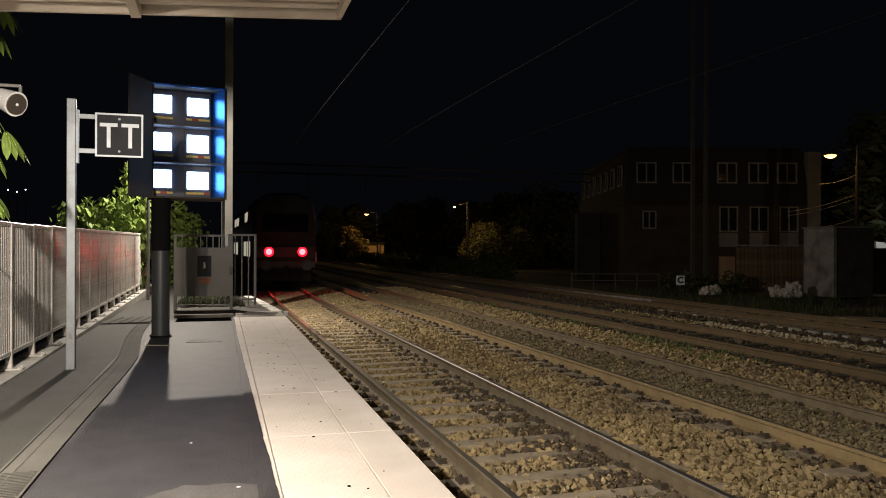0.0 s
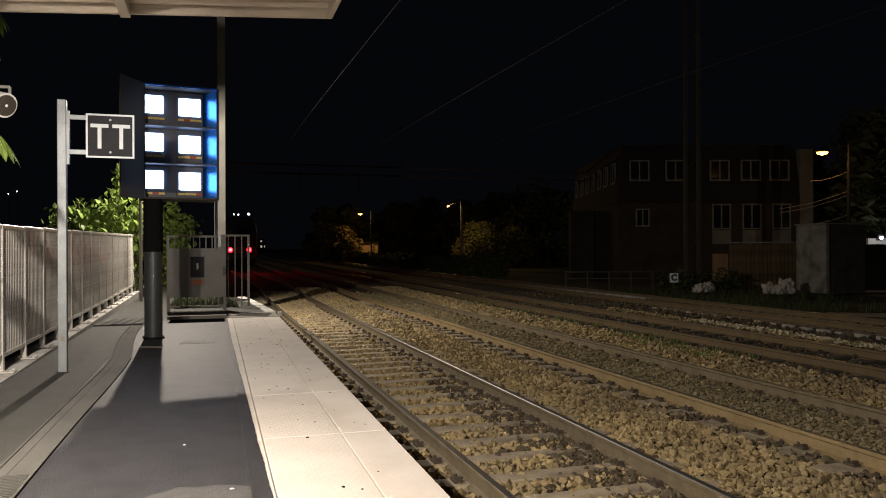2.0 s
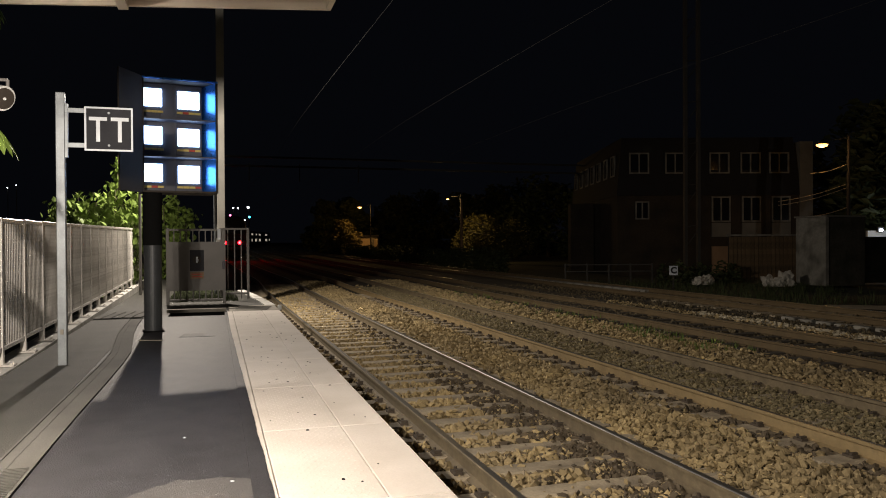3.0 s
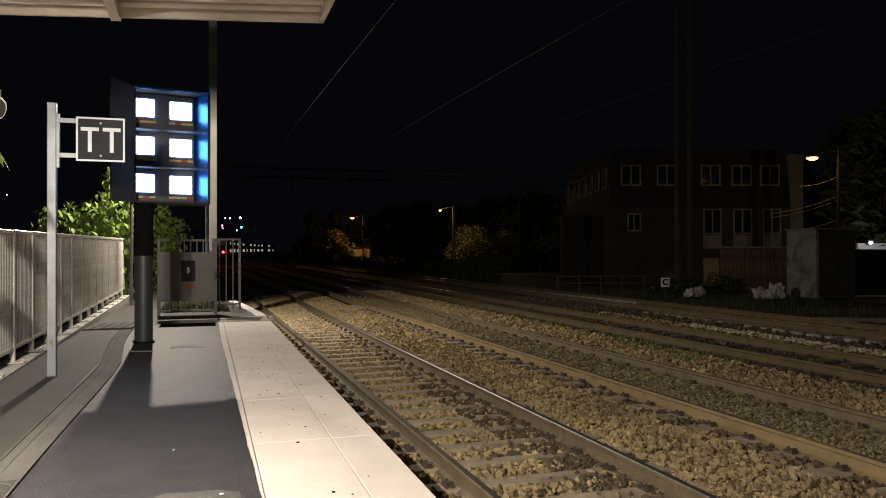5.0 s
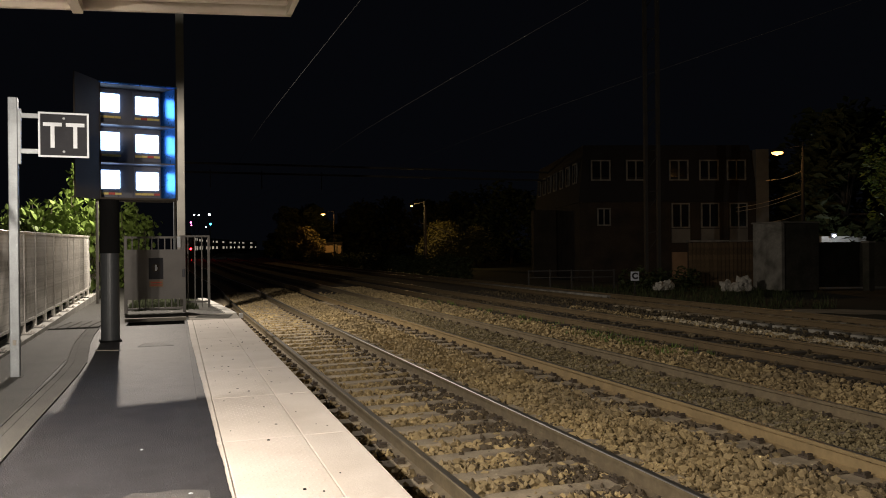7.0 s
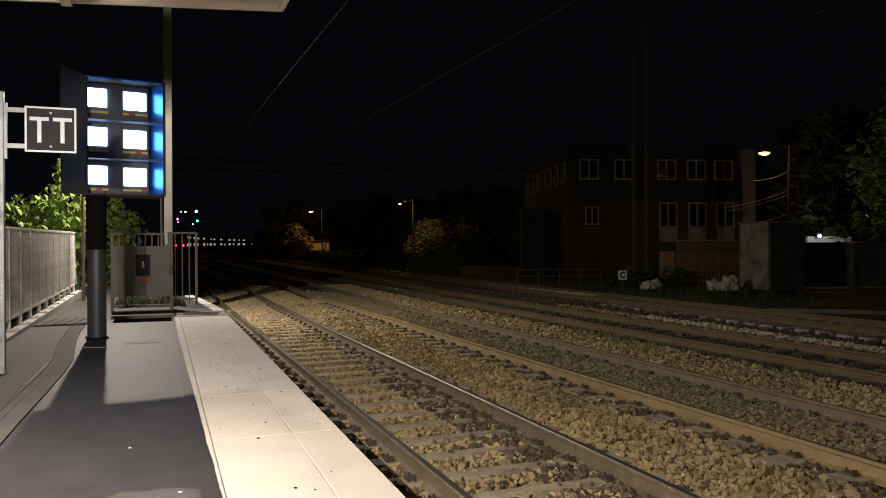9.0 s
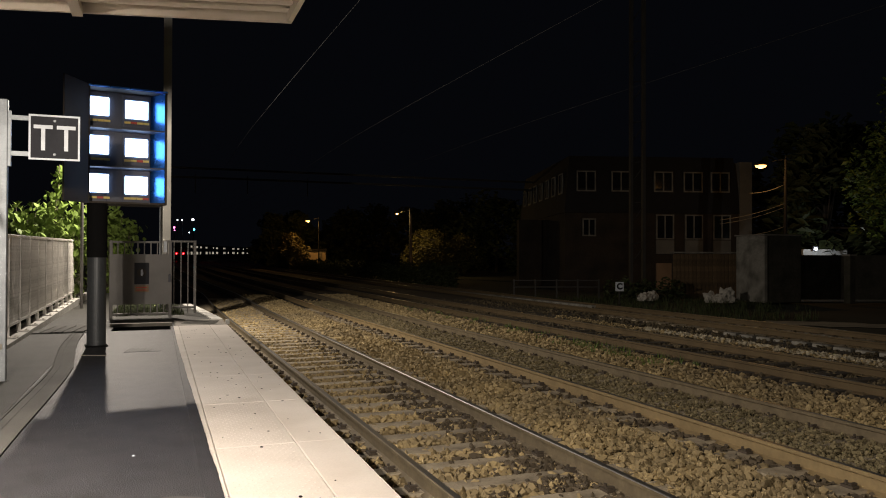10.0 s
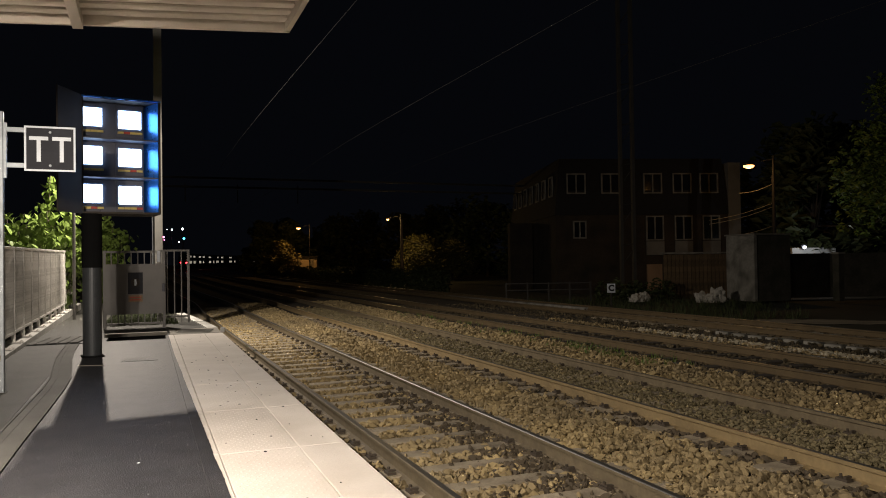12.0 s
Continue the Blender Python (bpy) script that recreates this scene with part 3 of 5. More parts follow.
def gate():
    """The grey gate across the platform end, with its panel, notice and side grille."""
    y, x0, x1, top = 14.25, -1.03, 0.05, 1.52
    g = thing("platform_gate", "closed grey steel gate with a sheet panel and a notice", "gate", (0, y, 0))
    for x in (x0, x1):
        bm = bmesh.new()
        box(bm, x, 0, top / 2, 0.06, 0.06, top)
        bevel(bm, 0.006, 1)
        part("post", bm, GATE, g)
    for z in (top - 0.03, top - 0.29, 0.30, 0.08):
        bm = bmesh.new()
        box(bm, (x0 + x1) / 2, 0, z, x1 - x0 - 0.06, 0.04, 0.04)
        part("rail", bm, GATE, g)
    for i in range(1, 9):
        bm = bmesh.new()
        box(bm, x0 + (x1 - x0) * i / 9, 0, top / 2 + 0.03, 0.022, 0.022, top - 0.12)
        part("bar", bm, GATE, g)
    bm = bmesh.new()
    box(bm, (x0 + x1) / 2, -0.035, 0.755, x1 - x0 - 0.02, 0.012, 0.97)
    part("panel", bm, GATE, g, "plain grey sheet steel panel")
    bm = bmesh.new()
    box(bm, -0.475, -0.044, 0.875, 0.27, 0.006, 0.42)
    n = part("notice", bm, SIGN_BLACK, g, "dark blue notice with a pale round emblem")
    bm = bmesh.new()
    bmesh.ops.create_cone(bm, cap_ends=True, segments=28, radius1=0.085, radius2=0.085, depth=0.003,
                          matrix=Matrix.Translation((-0.475, -0.0485, 0.89)) @ Matrix.Rotation(math.pi / 2, 4, "X"))
    part("emblem_ring", bm, CASE, n)
    bm = bmesh.new()
    box(bm, -0.475, -0.0515, 0.89, 0.035, 0.003, 0.12)
    box(bm, -0.462, -0.0515, 0.88, 0.03, 0.003, 0.05)
    part("emblem_mark", bm, SIGN_WHITE, n)
    bm = bmesh.new()
    box(bm, -0.475, -0.044, 0.575, 0.26, 0.006, 0.13)
    w = part("warning_strip", bm, WOOD, g, "faded orange warning strip")
    for k in range(2):
        bm = bmesh.new()
        box(bm, -0.475, -0.0485, 0.60 - 0.05 * k, 0.20, 0.003, 0.018)
        part("text_bar", bm, RED_TAPE, w)
    bm = bmesh.new()
    box(bm, x1 - 0.01, -0.05, 0.78, 0.05, 0.06, 0.16)
    bevel(bm, 0.008, 1)
    part("lock", bm, BEZEL, g, "dark lock case")
    bm = bmesh.new()
    box(bm, -0.045, -0.03, 1.40, 0.062, 0.012, 0.22)
    part("tag", bm, SIGN_WHITE, g, "small white plate on the gate top")
    # side grille beyond the gate
    s = thing("side_grille", "narrow grey steel grille beside the gate", "fence", (0, 15.4, 0))
    for z in (1.53, 0.12):
        bm = bmesh.new()
        box(bm, 0.285, 0, z, 0.60, 0.04, 0.04)
        part("rail", bm, GATE, s)
    for i in range(5):
        bm = bmesh.new()
        wdt = 0.05 if i in (0, 4) else 0.022
        box(bm, 0.0 + i * 0.142, 0, 0.775, wdt, wdt, 1.55)
        part("bar", bm, GATE, s)


gate()


def sign_post():
    p = thing("stop_sign_post", "galvanised steel post with a black and white letter sign", "sign post", (-1.60, 6.62, 0))
    top = 2.745
    bm = bmesh.new()
    box(bm, 0, 0, top / 2, 0.085, 0.07, top)
    bevel(bm, 0.006, 1)
    part("post", bm, GALV, p)
    bm = bmesh.new()
    box(bm, 0, 0, 0.005, 0.12, 0.11, 0.010)
    part("base_plate", bm, ASPHALT_OLD, p)
    bm = bmesh.new()
    box(bm, 0.055, 0, 2.365, 0.026, 0.05, 0.54)
    part("clamp", bm, GALV, p)
    for z in (2.572, 2.222):
        bm = bmesh.new()
        box(bm, 0.15, 0, z, 0.17, 0.03, 0.045)
        part("arm", bm, GALV, p)
    s, cx, cz = 0.455, 0.452, 2.388
    bm = bmesh.new()
    box(bm, cx, -0.03, cz, s, 0.018, 0.445)
    plate = part("sign_plate", bm, SIGN_BLACK, p, "black square plate with a white border")
    bm = bmesh.new()
    for z in (cz - 0.2225 + 0.009, cz + 0.2225 - 0.009):
        box(bm, cx, -0.042, z, s, 0.010, 0.018)
    for x in (cx - s / 2 + 0.009, cx + s / 2 - 0.009):
        box(bm, x, -0.042, cz, 0.018, 0.010, 0.408)
    part("border", bm, SIGN_WHITE, plate)
    for dx in (-0.101, 0.103):
        bm = bmesh.new()
        box(bm, cx + dx, -0.041, cz + 0.103, 0.168, 0.008, 0.036)
        box(bm, cx + dx, -0.041, cz - 0.022, 0.036, 0.008, 0.213)
        part("letter_t", bm, SIGN_WHITE, plate)
    for z in (cz + 0.165, cz - 0.165):
        bm = bmesh.new()
        bmesh.ops.create_cone(bm, cap_ends=True, segments=12, radius1=0.014, radius2=0.011, depth=0.01,
                              matrix=Matrix.Translation((cx, -0.043, z)) @ Matrix.Rotation(math.pi / 2, 4, "X"))
        part("bolt", bm, GALV, plate)
    bm = bmesh.new()
    box(bm, 0.0, -0.042, 0.345, 0.03, 0.015, 0.05)
    part("tag", bm, CAP, p, "small faded beige tag")


sign_post()


def slab_between(bm, a, b, z0, z1, t):
    """An upright sheet of thickness t from a to b (x, y)."""
    dx, dy = b[0] - a[0], b[1] - a[1]
    box(bm, (a[0] + b[0]) / 2, (a[1] + b[1]) / 2, (z0 + z1) / 2, math.hypot(dx, dy), t, z1 - z0, rz=math.atan2(dy, dx))


def monitor_case():
    """Six driver's monitors in a hooded case with flared flaps, on one thick pillar."""
    w, d, z0, z1 = 1.005, 0.62, 1.93, 3.51
    c = thing("monitor_case", "hooded grey case with six glowing white monitors on a dark pillar", "monitor case", (-1.065, 9.30, 0), rz=math.radians(8.9))
    bm = bmesh.new()
    rod(bm, (0.135, 0.16, 0), (0.135, 0.16, z0 + 0.01), 0.120, 32)
    part("pillar", bm, PILLAR, c, "thick dark grey round pillar", smooth=False)
    bm = bmesh.new()
    rod(bm, (0.135, 0.16, 1.20), (0.135, 0.16, z0), 0.128, 32)
    part("sleeve", bm, BLACK, c, "darker upper sleeve of the pillar")
    bm = bmesh.new()
    box(bm, 0.135, 0.16, 0.010, 0.27, 0.27, 0.020)
    part("base_plate", bm, BLACK, c)
    t = 0.025
    for nm, args, mat in (("side_panel", (t / 2, d / 2 + 0.002, (z0 + z1) / 2, t, d - 0.004, z1 - z0), CASE),
                          ("side_panel", (w - t / 2, d / 2 + 0.002, (z0 + z1) / 2, t, d - 0.004, z1 - z0), CASE),
                          ("back_panel", (w / 2, d - t / 2, (z0 + z1) / 2, w - 2 * t, t, z1 - z0), CASE),
                          ("roof_panel", (w / 2, d / 2, z1 - t / 2, w - 2 * t - 0.004, d - 2 * t, t), CASE),
                          ("floor_panel", (w / 2, d / 2, z0 + t / 2, w - 2 * t - 0.004, d - 2 * t, t), CASE)):
        bm = bmesh.new()
        box(bm, *args)
        part(nm, bm, mat, c)
    bm = bmesh.new()
    box(bm, w / 2, -0.006, z1 - 0.012, w, 0.016, 0.022)
    part("top_lip", bm, CASE_BLUE, c, "front lip tinted with the screens' blue glow")
    bm = bmesh.new()
    slab_between(bm, (-0.315, -0.478), (-0.002, -0.004), z0 - 0.01, z1, 0.02)
    part("side_flap", bm, CASE, c, "plain grey sheet flap flared outwards")
    bm = bmesh.new()
    slab_between(bm, (0.815, 0.40), (w - t - 0.004, 0.01), z0 + 0.03, z1 - 0.03, 0.012)
    part("side_flap", bm, CASE_BLUE, c, "glossy inner flap tinted with the screens' blue glow, and catching their light")
    rows = (3.256, 2.726, 2.200)
    for z in (2.965, 2.445):
        bm = bmesh.new()
        box(bm, 0.50, 0.20, z - 0.015, 0.94, 0.38, 0.018)
        part("shelf", bm, BEZEL, c)
    bm = bmesh.new()
    box(bm, 0.422, 0.30, (z0 + z1) / 2, 0.786, 0.02, z1 - z0 - 0.06)
    part("front_plate", bm, BEZEL, c, "slate grey plate round the monitors")
    marks = ("yyyy", "yryy", "ryyy", "yyry", "yyry", "yyyr")
    for r, cz in enumerate(rows):
        for k, cx in enumerate((0.134, 0.640)):
            bm = bmesh.new()
            box(bm, cx, 0.42, cz - 0.02, 0.372 if k else 0.26, 0.30, 0.475)
            bevel(bm, 0.014, 2)
            m = part("monitor", bm, BEZEL, c, "dark monitor housing")
            bm = bmesh.new()
            box(bm, cx, 0.264, cz + 0.005 + 0.012 * (1 - k), 0.300, 0.02, 0.254)
            bevel(bm, 0.012, 2)
            part("screen", bm, SCREEN, m, "glowing white screen")
            for n, ch in enumerate(marks[r * 2 + k]):
                bm = bmesh.new()
                box(bm, cx - 0.12 + n * 0.082, 0.260, cz - 0.178, 0.078, 0.012, 0.030)
                part("label_strip", bm, RED_TAPE if ch == "r" else YELLOW, m)


monitor_case()


def canopy():
    """The ribbed beige canopy over the platform, its end cut askew, seen from below."""
    z, x1, y1 = 2.60, 0.54, 2.715
    x0, y0 = -3.4, -14.0
    skew = 0.2126
    c = thing("canopy", "beige ribbed steel platform canopy seen from below", "canopy", kind="structure")

    def askew(bm):
        for v in bm.verts:
            v.co.y -= (v.co.x - x1) * skew
        return bm

    bm = bmesh.new()
    box(bm, (x0 + x1) / 2, (y0 + y1) / 2, z + 0.10, x1 - x0, y1 - y0, 0.05)
    part("roof_sheet", askew(bm), CANOPY, c)
    bm = bmesh.new()
    box(bm, (x0 + x1) / 2, y1 - 0.012, z + 0.04, x1 - x0, 0.024, 0.08)
    part("front_fascia", askew(bm), CANOPY, c)
    bm = bmesh.new()
    box(bm, x1 - 0.015, (y0 + y1) / 2 - 0.02, z + 0.04, 0.03, y1 - y0 - 0.04, 0.08)
    part("side_fascia", askew(bm), CANOPY, c)
    bm = bmesh.new()
    box(bm, (x0 + x1) / 2, 0, z + 0.055, x1 - x0 - 0.05, 0.05, 0.04)
    bevel(bm, 0.014, 1)
    rib = mesh_of("rib", askew(bm), CANOPY)
    y = y1 - 0.11
    while y > -4:
        share("rib", rib, c, Matrix.Translation((0, y, 0)))
        y -= 0.125
    for x in (-0.62, -2.2):
        bm = bmesh.new()
        box(bm, x, (y0 + y1) / 2, z + 0.004, 0.055, y1 - y0 - 0.04, 0.055)
        part("beam", askew(bm), CANOPY, c)
    for y in (-3.5, -9.5):
        bm = bmesh.new()
        rod(bm, (-1.9, y, 0), (-1.9, y, z + 0.08), 0.07, 16)
        part("column", bm, GALV, c)
    for y in (1.90, -2.6, -6.4):
        f = thing("canopy_lamp", "white strip lamp with side skirts under the canopy", "lamp", (-1.50, y, 0), group="canopy lamps")
        bm = bmesh.new()
        box(bm, 0, 0, 2.56, 0.30, 1.25, 0.03)
        for s in (-1, 1):
            box(bm, s * 0.155, 0, 2.462, 0.01, 1.25, 0.225)
            box(bm, 0, s * 0.63, 2.51, 0.32, 0.01, 0.14)
        part("housing", bm, PLASTIC, f)


canopy()


def lamp_post():
    """The lamp post behind the case; an added, unseen shield stands behind its lamp, so that it throws light on the
    platform side only.
    """
    p = thing("platform_lamp_post", "thin steel lamp post with a white lamp and added light shields", "lamp post", (-1.83, 17.6, -0.01))
    bm = bmesh.new()
    rod(bm, (0, 0, 0), (0, 0, 5.05), 0.035, 12)
    part("post", bm, GATE, p)
    bm = bmesh.new()
    rod(bm, (0, 0, 5.0), (0.53, -0.1, 5.0), 0.02, 8)
    part("arm", bm, GATE, p)
    bm = bmesh.new()
    box(bm, 0.53, -0.1, 5.02, 0.34, 0.34, 0.05)
    bevel(bm, 0.01, 1)
    part("lamp_head", bm, GATE, p)
    bm = bmesh.new()
    a = math.atan2(9.5, 4.2)
    box(bm, 0.53 - 0.12 * math.sin(a) + 1.05 * math.cos(a), -0.1 + 0.12 * math.cos(a) + 1.05 * math.sin(a), 4.70, 1.5, 0.012, 0.66, rz=a)
    part("added_shield", bm, GATE, p)
    # another added sheet, unseen, that keeps light off the upper mast
    bm = bmesh.new()
    box(bm, 0.59, 0.14, 4.880, 0.56, 0.012, 0.21)
    part("added_skirt", bm, GATE, p)
    # taller masts beside the gate
    bm = bmesh.new()
    box(bm, 0.05, 21.0, 4.5, 0.22, 0.16, 11.0)
    bevel(bm, 0.01, 1)
    single("steel_mast", bm, MAST_PALE, "pale grey steel mast behind the gate", "mast")
    bm = bmesh.new()
    rod(bm, (-0.12, 16.6, -0.1), (-0.12, 16.6, 3.0), 0.03, 10)
    single("steel_pole", bm, GALV, "thin pale steel pole beside the mast", "pole")


lamp_post()


# ---- the train ----
CAR = 23.6
CARS = 8


LIT = (((1, 2, 5), (1, 2, 5, 6)), ((0, 1, 4, 5), (1, 4, 5)), ((2, 3, 6), (2, 3)))


def car_meshes(tail, kind):
    """Parts of one double-deck car: body, windows, running gear; the tail car has its end face and red lights."""
    made = []
    L, W = CAR - 0.5, 2.82
    bm = bmesh.new()
    prof = [(-1.32, 0.95), (-1.41, 1.2), (-1.41, 2.9), (-1.30, 3.75), (-1.05, 4.15), (-0.55, 4.32), (0.55, 4.32), (1.05, 4.15), (1.30, 3.75),
            (1.41, 2.9), (1.41, 1.2), (1.32, 0.95)]
    ends = []
    for y in (0.0, 0.35, L):
        k = 0.955 if (y == 0 and tail) else 1.0
        ends.append([bm.verts.new((x * k, y, z if z < 3 else 3 + (z - 3) * (0.9 if (y == 0 and tail) else 1))) for x, z in prof])
    n = len(prof)
    for a, b in zip(ends, ends[1:]):
        for i in range(n):
            bm.faces.new((a[i], a[(i + 1) % n], b[(i + 1) % n], b[i]))
    bm.faces.new(ends[0])
    bm.faces.new(ends[-1][::-1])
    bmesh.ops.recalc_face_normals(bm, faces=bm.faces[:])
    made.append(("body", bm, TRAIN, "dark double-deck car body"))
    bm = bmesh.new()
    box(bm, 0, L / 2, 0.72, 2.5, L - 1.0, 0.45)
    made.append(("underframe", bm, UNDER, ""))
    for y in (3.0, L - 3.0):
        bm = bmesh.new()
        for dy in (-1.2, 1.2):
            for s in (-0.7525, 0.7525):
                rod(bm, (s - 0.065, y + dy, 0.44), (s + 0.065, y + dy, 0.44), 0.44, 20)
        box(bm, 0, y, 0.55, 1.9, 3.2, 0.3)
        made.append(("bogie", bm, UNDER, ""))
    for side in (-1, 1):
        for deck, z in ((0, 1.75), (1, 3.25)):
            for i in range(7):
                y = 3.2 + i * 2.75
                bm = bmesh.new()
                lit = i in LIT[kind][deck]
                box(bm, side * (1.412 if deck == 0 else 1.365), y, z, 0.03, 2.0, 0.74)
                made.append(("window", bm, CABIN if lit else GLASS, "lit window" if lit else "dark window"))
    if tail:
        bm = bmesh.new()
        box(bm, 0, -0.01, 2.95, 2.0, 0.05, 0.85)
        bevel(bm, 0.02, 1)
        made.append(("rear_window", bm, GLASS, "dark cab window"))
        bm = bmesh.new()
        box(bm, 0, -0.02, 1.62, 2.55, 0.06, 0.5)
        bevel(bm, 0.02, 1)
        made.append(("light_panel", bm, TRAIN_GREY, ""))
        for s in (-1, 1):
            bm = bmesh.new()
            rod(bm, (s * 0.74, -0.03, 1.64), (s * 0.74, -0.07, 1.64), 0.24, 24)
            made.append(("lamp_bezel", bm, UNDER, ""))
            # added disc that imitates the lamp's red halo
            bm = bmesh.new()
            rod(bm, (s * 0.74, -0.06, 1.64), (s * 0.74, -0.078, 1.64), 0.215, 24)
            made.append(("halo_disc", bm, TAIL_HALO, "red disc in place of the tail light's glare"))
            bm = bmesh.new()
            ball(bm, (s * 0.74, -0.078, 1.64), 0.14, 2, (1, 0.4, 1))
            made.append(("tail_light", bm, TAIL, "glowing red tail light"))
            bm = bmesh.new()
            rod(bm, (s * 1.36, -0.10, 1.15), (s * 1.36, -0.10, 1.62), 0.018, 8)
            for z in (1.17, 1.60):
                rod(bm, (s * 1.36, -0.10, z), (s * 1.36, 0.04, z), 0.014, 6)
            made.append(("handrail", bm, PLASTIC, "white handrail"))
            bm = bmesh.new()
            rod(bm, (s * 0.88, -0.55, 1.05), (s * 0.88, 0.1, 1.05), 0.10, 14)
            rod(bm, (s * 0.88, -0.60, 1.05), (s * 0.88, -0.55, 1.05), 0.24, 20)
            made.append(("buffer", bm, TRAIN_GREY, "round grey buffer"))
        bm = bmesh.new()
        box(bm, 0, -0.02, 1.06, 2.6, 0.30, 0.26)
        made.append(("buffer_beam", bm, TRAIN_GREY, ""))
        bm = bmesh.new()
        box(bm, 0, -0.2, 0.95, 0.2, 0.5, 0.2)
        box(bm, 0, 0.1, 0.48, 2.3, 0.06, 0.36)
        made.append(("coupler", bm, UNDER, ""))
    return made


def train_car(tail, kind=0):
    c = thing("train_car", "departing double-deck train car with two red tail lights" if tail else "dark double-deck train car with lit windows", "train car",
              group="departing train")
    for name, bm, mat, label in car_meshes(tail, kind):
        part(name, bm, mat, c, label)
    return c


train = [train_car(True, 1), train_car(False, 0), train_car(False, 2), train_car(False, 1)]
for source in (2, 1, 3, 2):
    train.append(copy_thing(train[source], Matrix.Identity(4)))


# ---- across the tracks ----
def turned(u, v):
    return Matrix.Translation(street(u, v, 0)) @ Matrix.Rotation(-STREET, 4, "Z")


GROUND = -0.84


def window_set(name, parent, x, y, z, w, h, rz=0.0):
    """A window: frame bars round dark panes, in its wall's space. rz turns it for a side wall."""
    turn = Matrix.Translation((x, y, z)) @ Matrix.Rotation(rz, 4, "Z")
    bm = bmesh.new()
    t = 0.085
    box(bm, 0, 0, h / 2 - t / 2, w, 0.10, t)
    box(bm, 0, 0, -h / 2 + t / 2, w, 0.10, t)
    for s in (-1, 1):
        box(bm, s * (w / 2 - t / 2), 0, 0, t, 0.10, h - 2 * t)
    box(bm, 0, 0, 0, t * 0.9, 0.09, h - 2 * t)
    win = part("window", bm, FRAME, parent, "pale framed window with dark panes")
    win.matrix_basis = turn
    for s in (-1, 1):
        bm = bmesh.new()
        box(bm, s * (w / 4 - t / 8), 0.03, 0, w / 2 - t * 1.4, 0.012, h - 2 * t)
        part("pane", bm, GLASS, win)
    return win


def house():
    h = thing("apartment_building", "dark brick building with a slate upper storey and pale window frames", "building")
    h.matrix_basis = turned(11.0, 46.0)
    W, D, top = 11.2, 15.5, 7.5
    bm = bmesh.new()
    box(bm, W / 2, D / 2, (3.95 + GROUND) / 2 - 0.1, W, D, 3.95 - GROUND + 0.2)
    part("wall", bm, BRICK, h, "dark brown brick lower storeys")
    bm = bmesh.new()
    v = [bm.verts.new(p) for p in ((-0.05, -0.05, 3.96), (W + 0.05, -0.05, 3.96), (W + 0.05, D, 3.96), (-0.05, D, 3.96),
                                   (0.35, 0.35, top), (W - 0.35, 0.35, top), (W - 0.35, D - 0.35, top), (0.35, D - 0.35, top))]
    for f in ((0, 1, 5, 4), (1, 2, 6, 5), (2, 3, 7, 6), (3, 0, 4, 7), (4, 5, 6, 7), (3, 2, 1, 0)):
        bm.faces.new([v[i] for i in f])
    roof = part("roof", bm, SLATE, h, "dark slate mansard storey")
    for x in (1.35, 3.55, 6.25, 8.15, 9.9):
        window_set("window", h, x, 0.10, 5.92, 1.22, 1.28)
    for x in (6.3, 8.15, 9.95):
        window_set("window", h, x, -0.04, 3.1, 1.15, 1.55)
    window_set("window", h, 1.5, -0.04, 3.05, 0.85, 1.1)
    for i in range(7):
        window_set("window", h, 0.10, 1.6 + 2.05 * i, 5.85, 1.0, 1.3, rz=math.pi / 2)
    for i in range(4):
        window_set("window", h, -0.04, 8.0 + 2.0 * i, 1.6, 0.7, 3.0, rz=math.pi / 2)
    for x in (6.3, 8.15, 9.95):
        bm = bmesh.new()
        box(bm, x, -0.05, 1.85, 1.15, 0.10, 0.85)
        part("spandrel", bm, RENDER, h, "pale rendered panel under a window")
    bm = bmesh.new()
    box(bm, 6.3, -0.06, 0.02, 1.15, 0.12, 1.65)
    part("door", bm, WOOD, h, "closed faded wooden door")
    bm = bmesh.new()
    box(bm, -0.9, 7.0, 1.5, 0.0 + 1.6, 1.0, 4.6)
    part("buttress", bm, BRICK, h)
    # chimney stack beside the house
    bm = bmesh.new()
    box(bm, 11.5, 0.4, 3.0, 0.8, 0.9, 8.4)
    part("corner_pier", bm, RENDER, h, "pale rendered pier at the building's corner")


house()


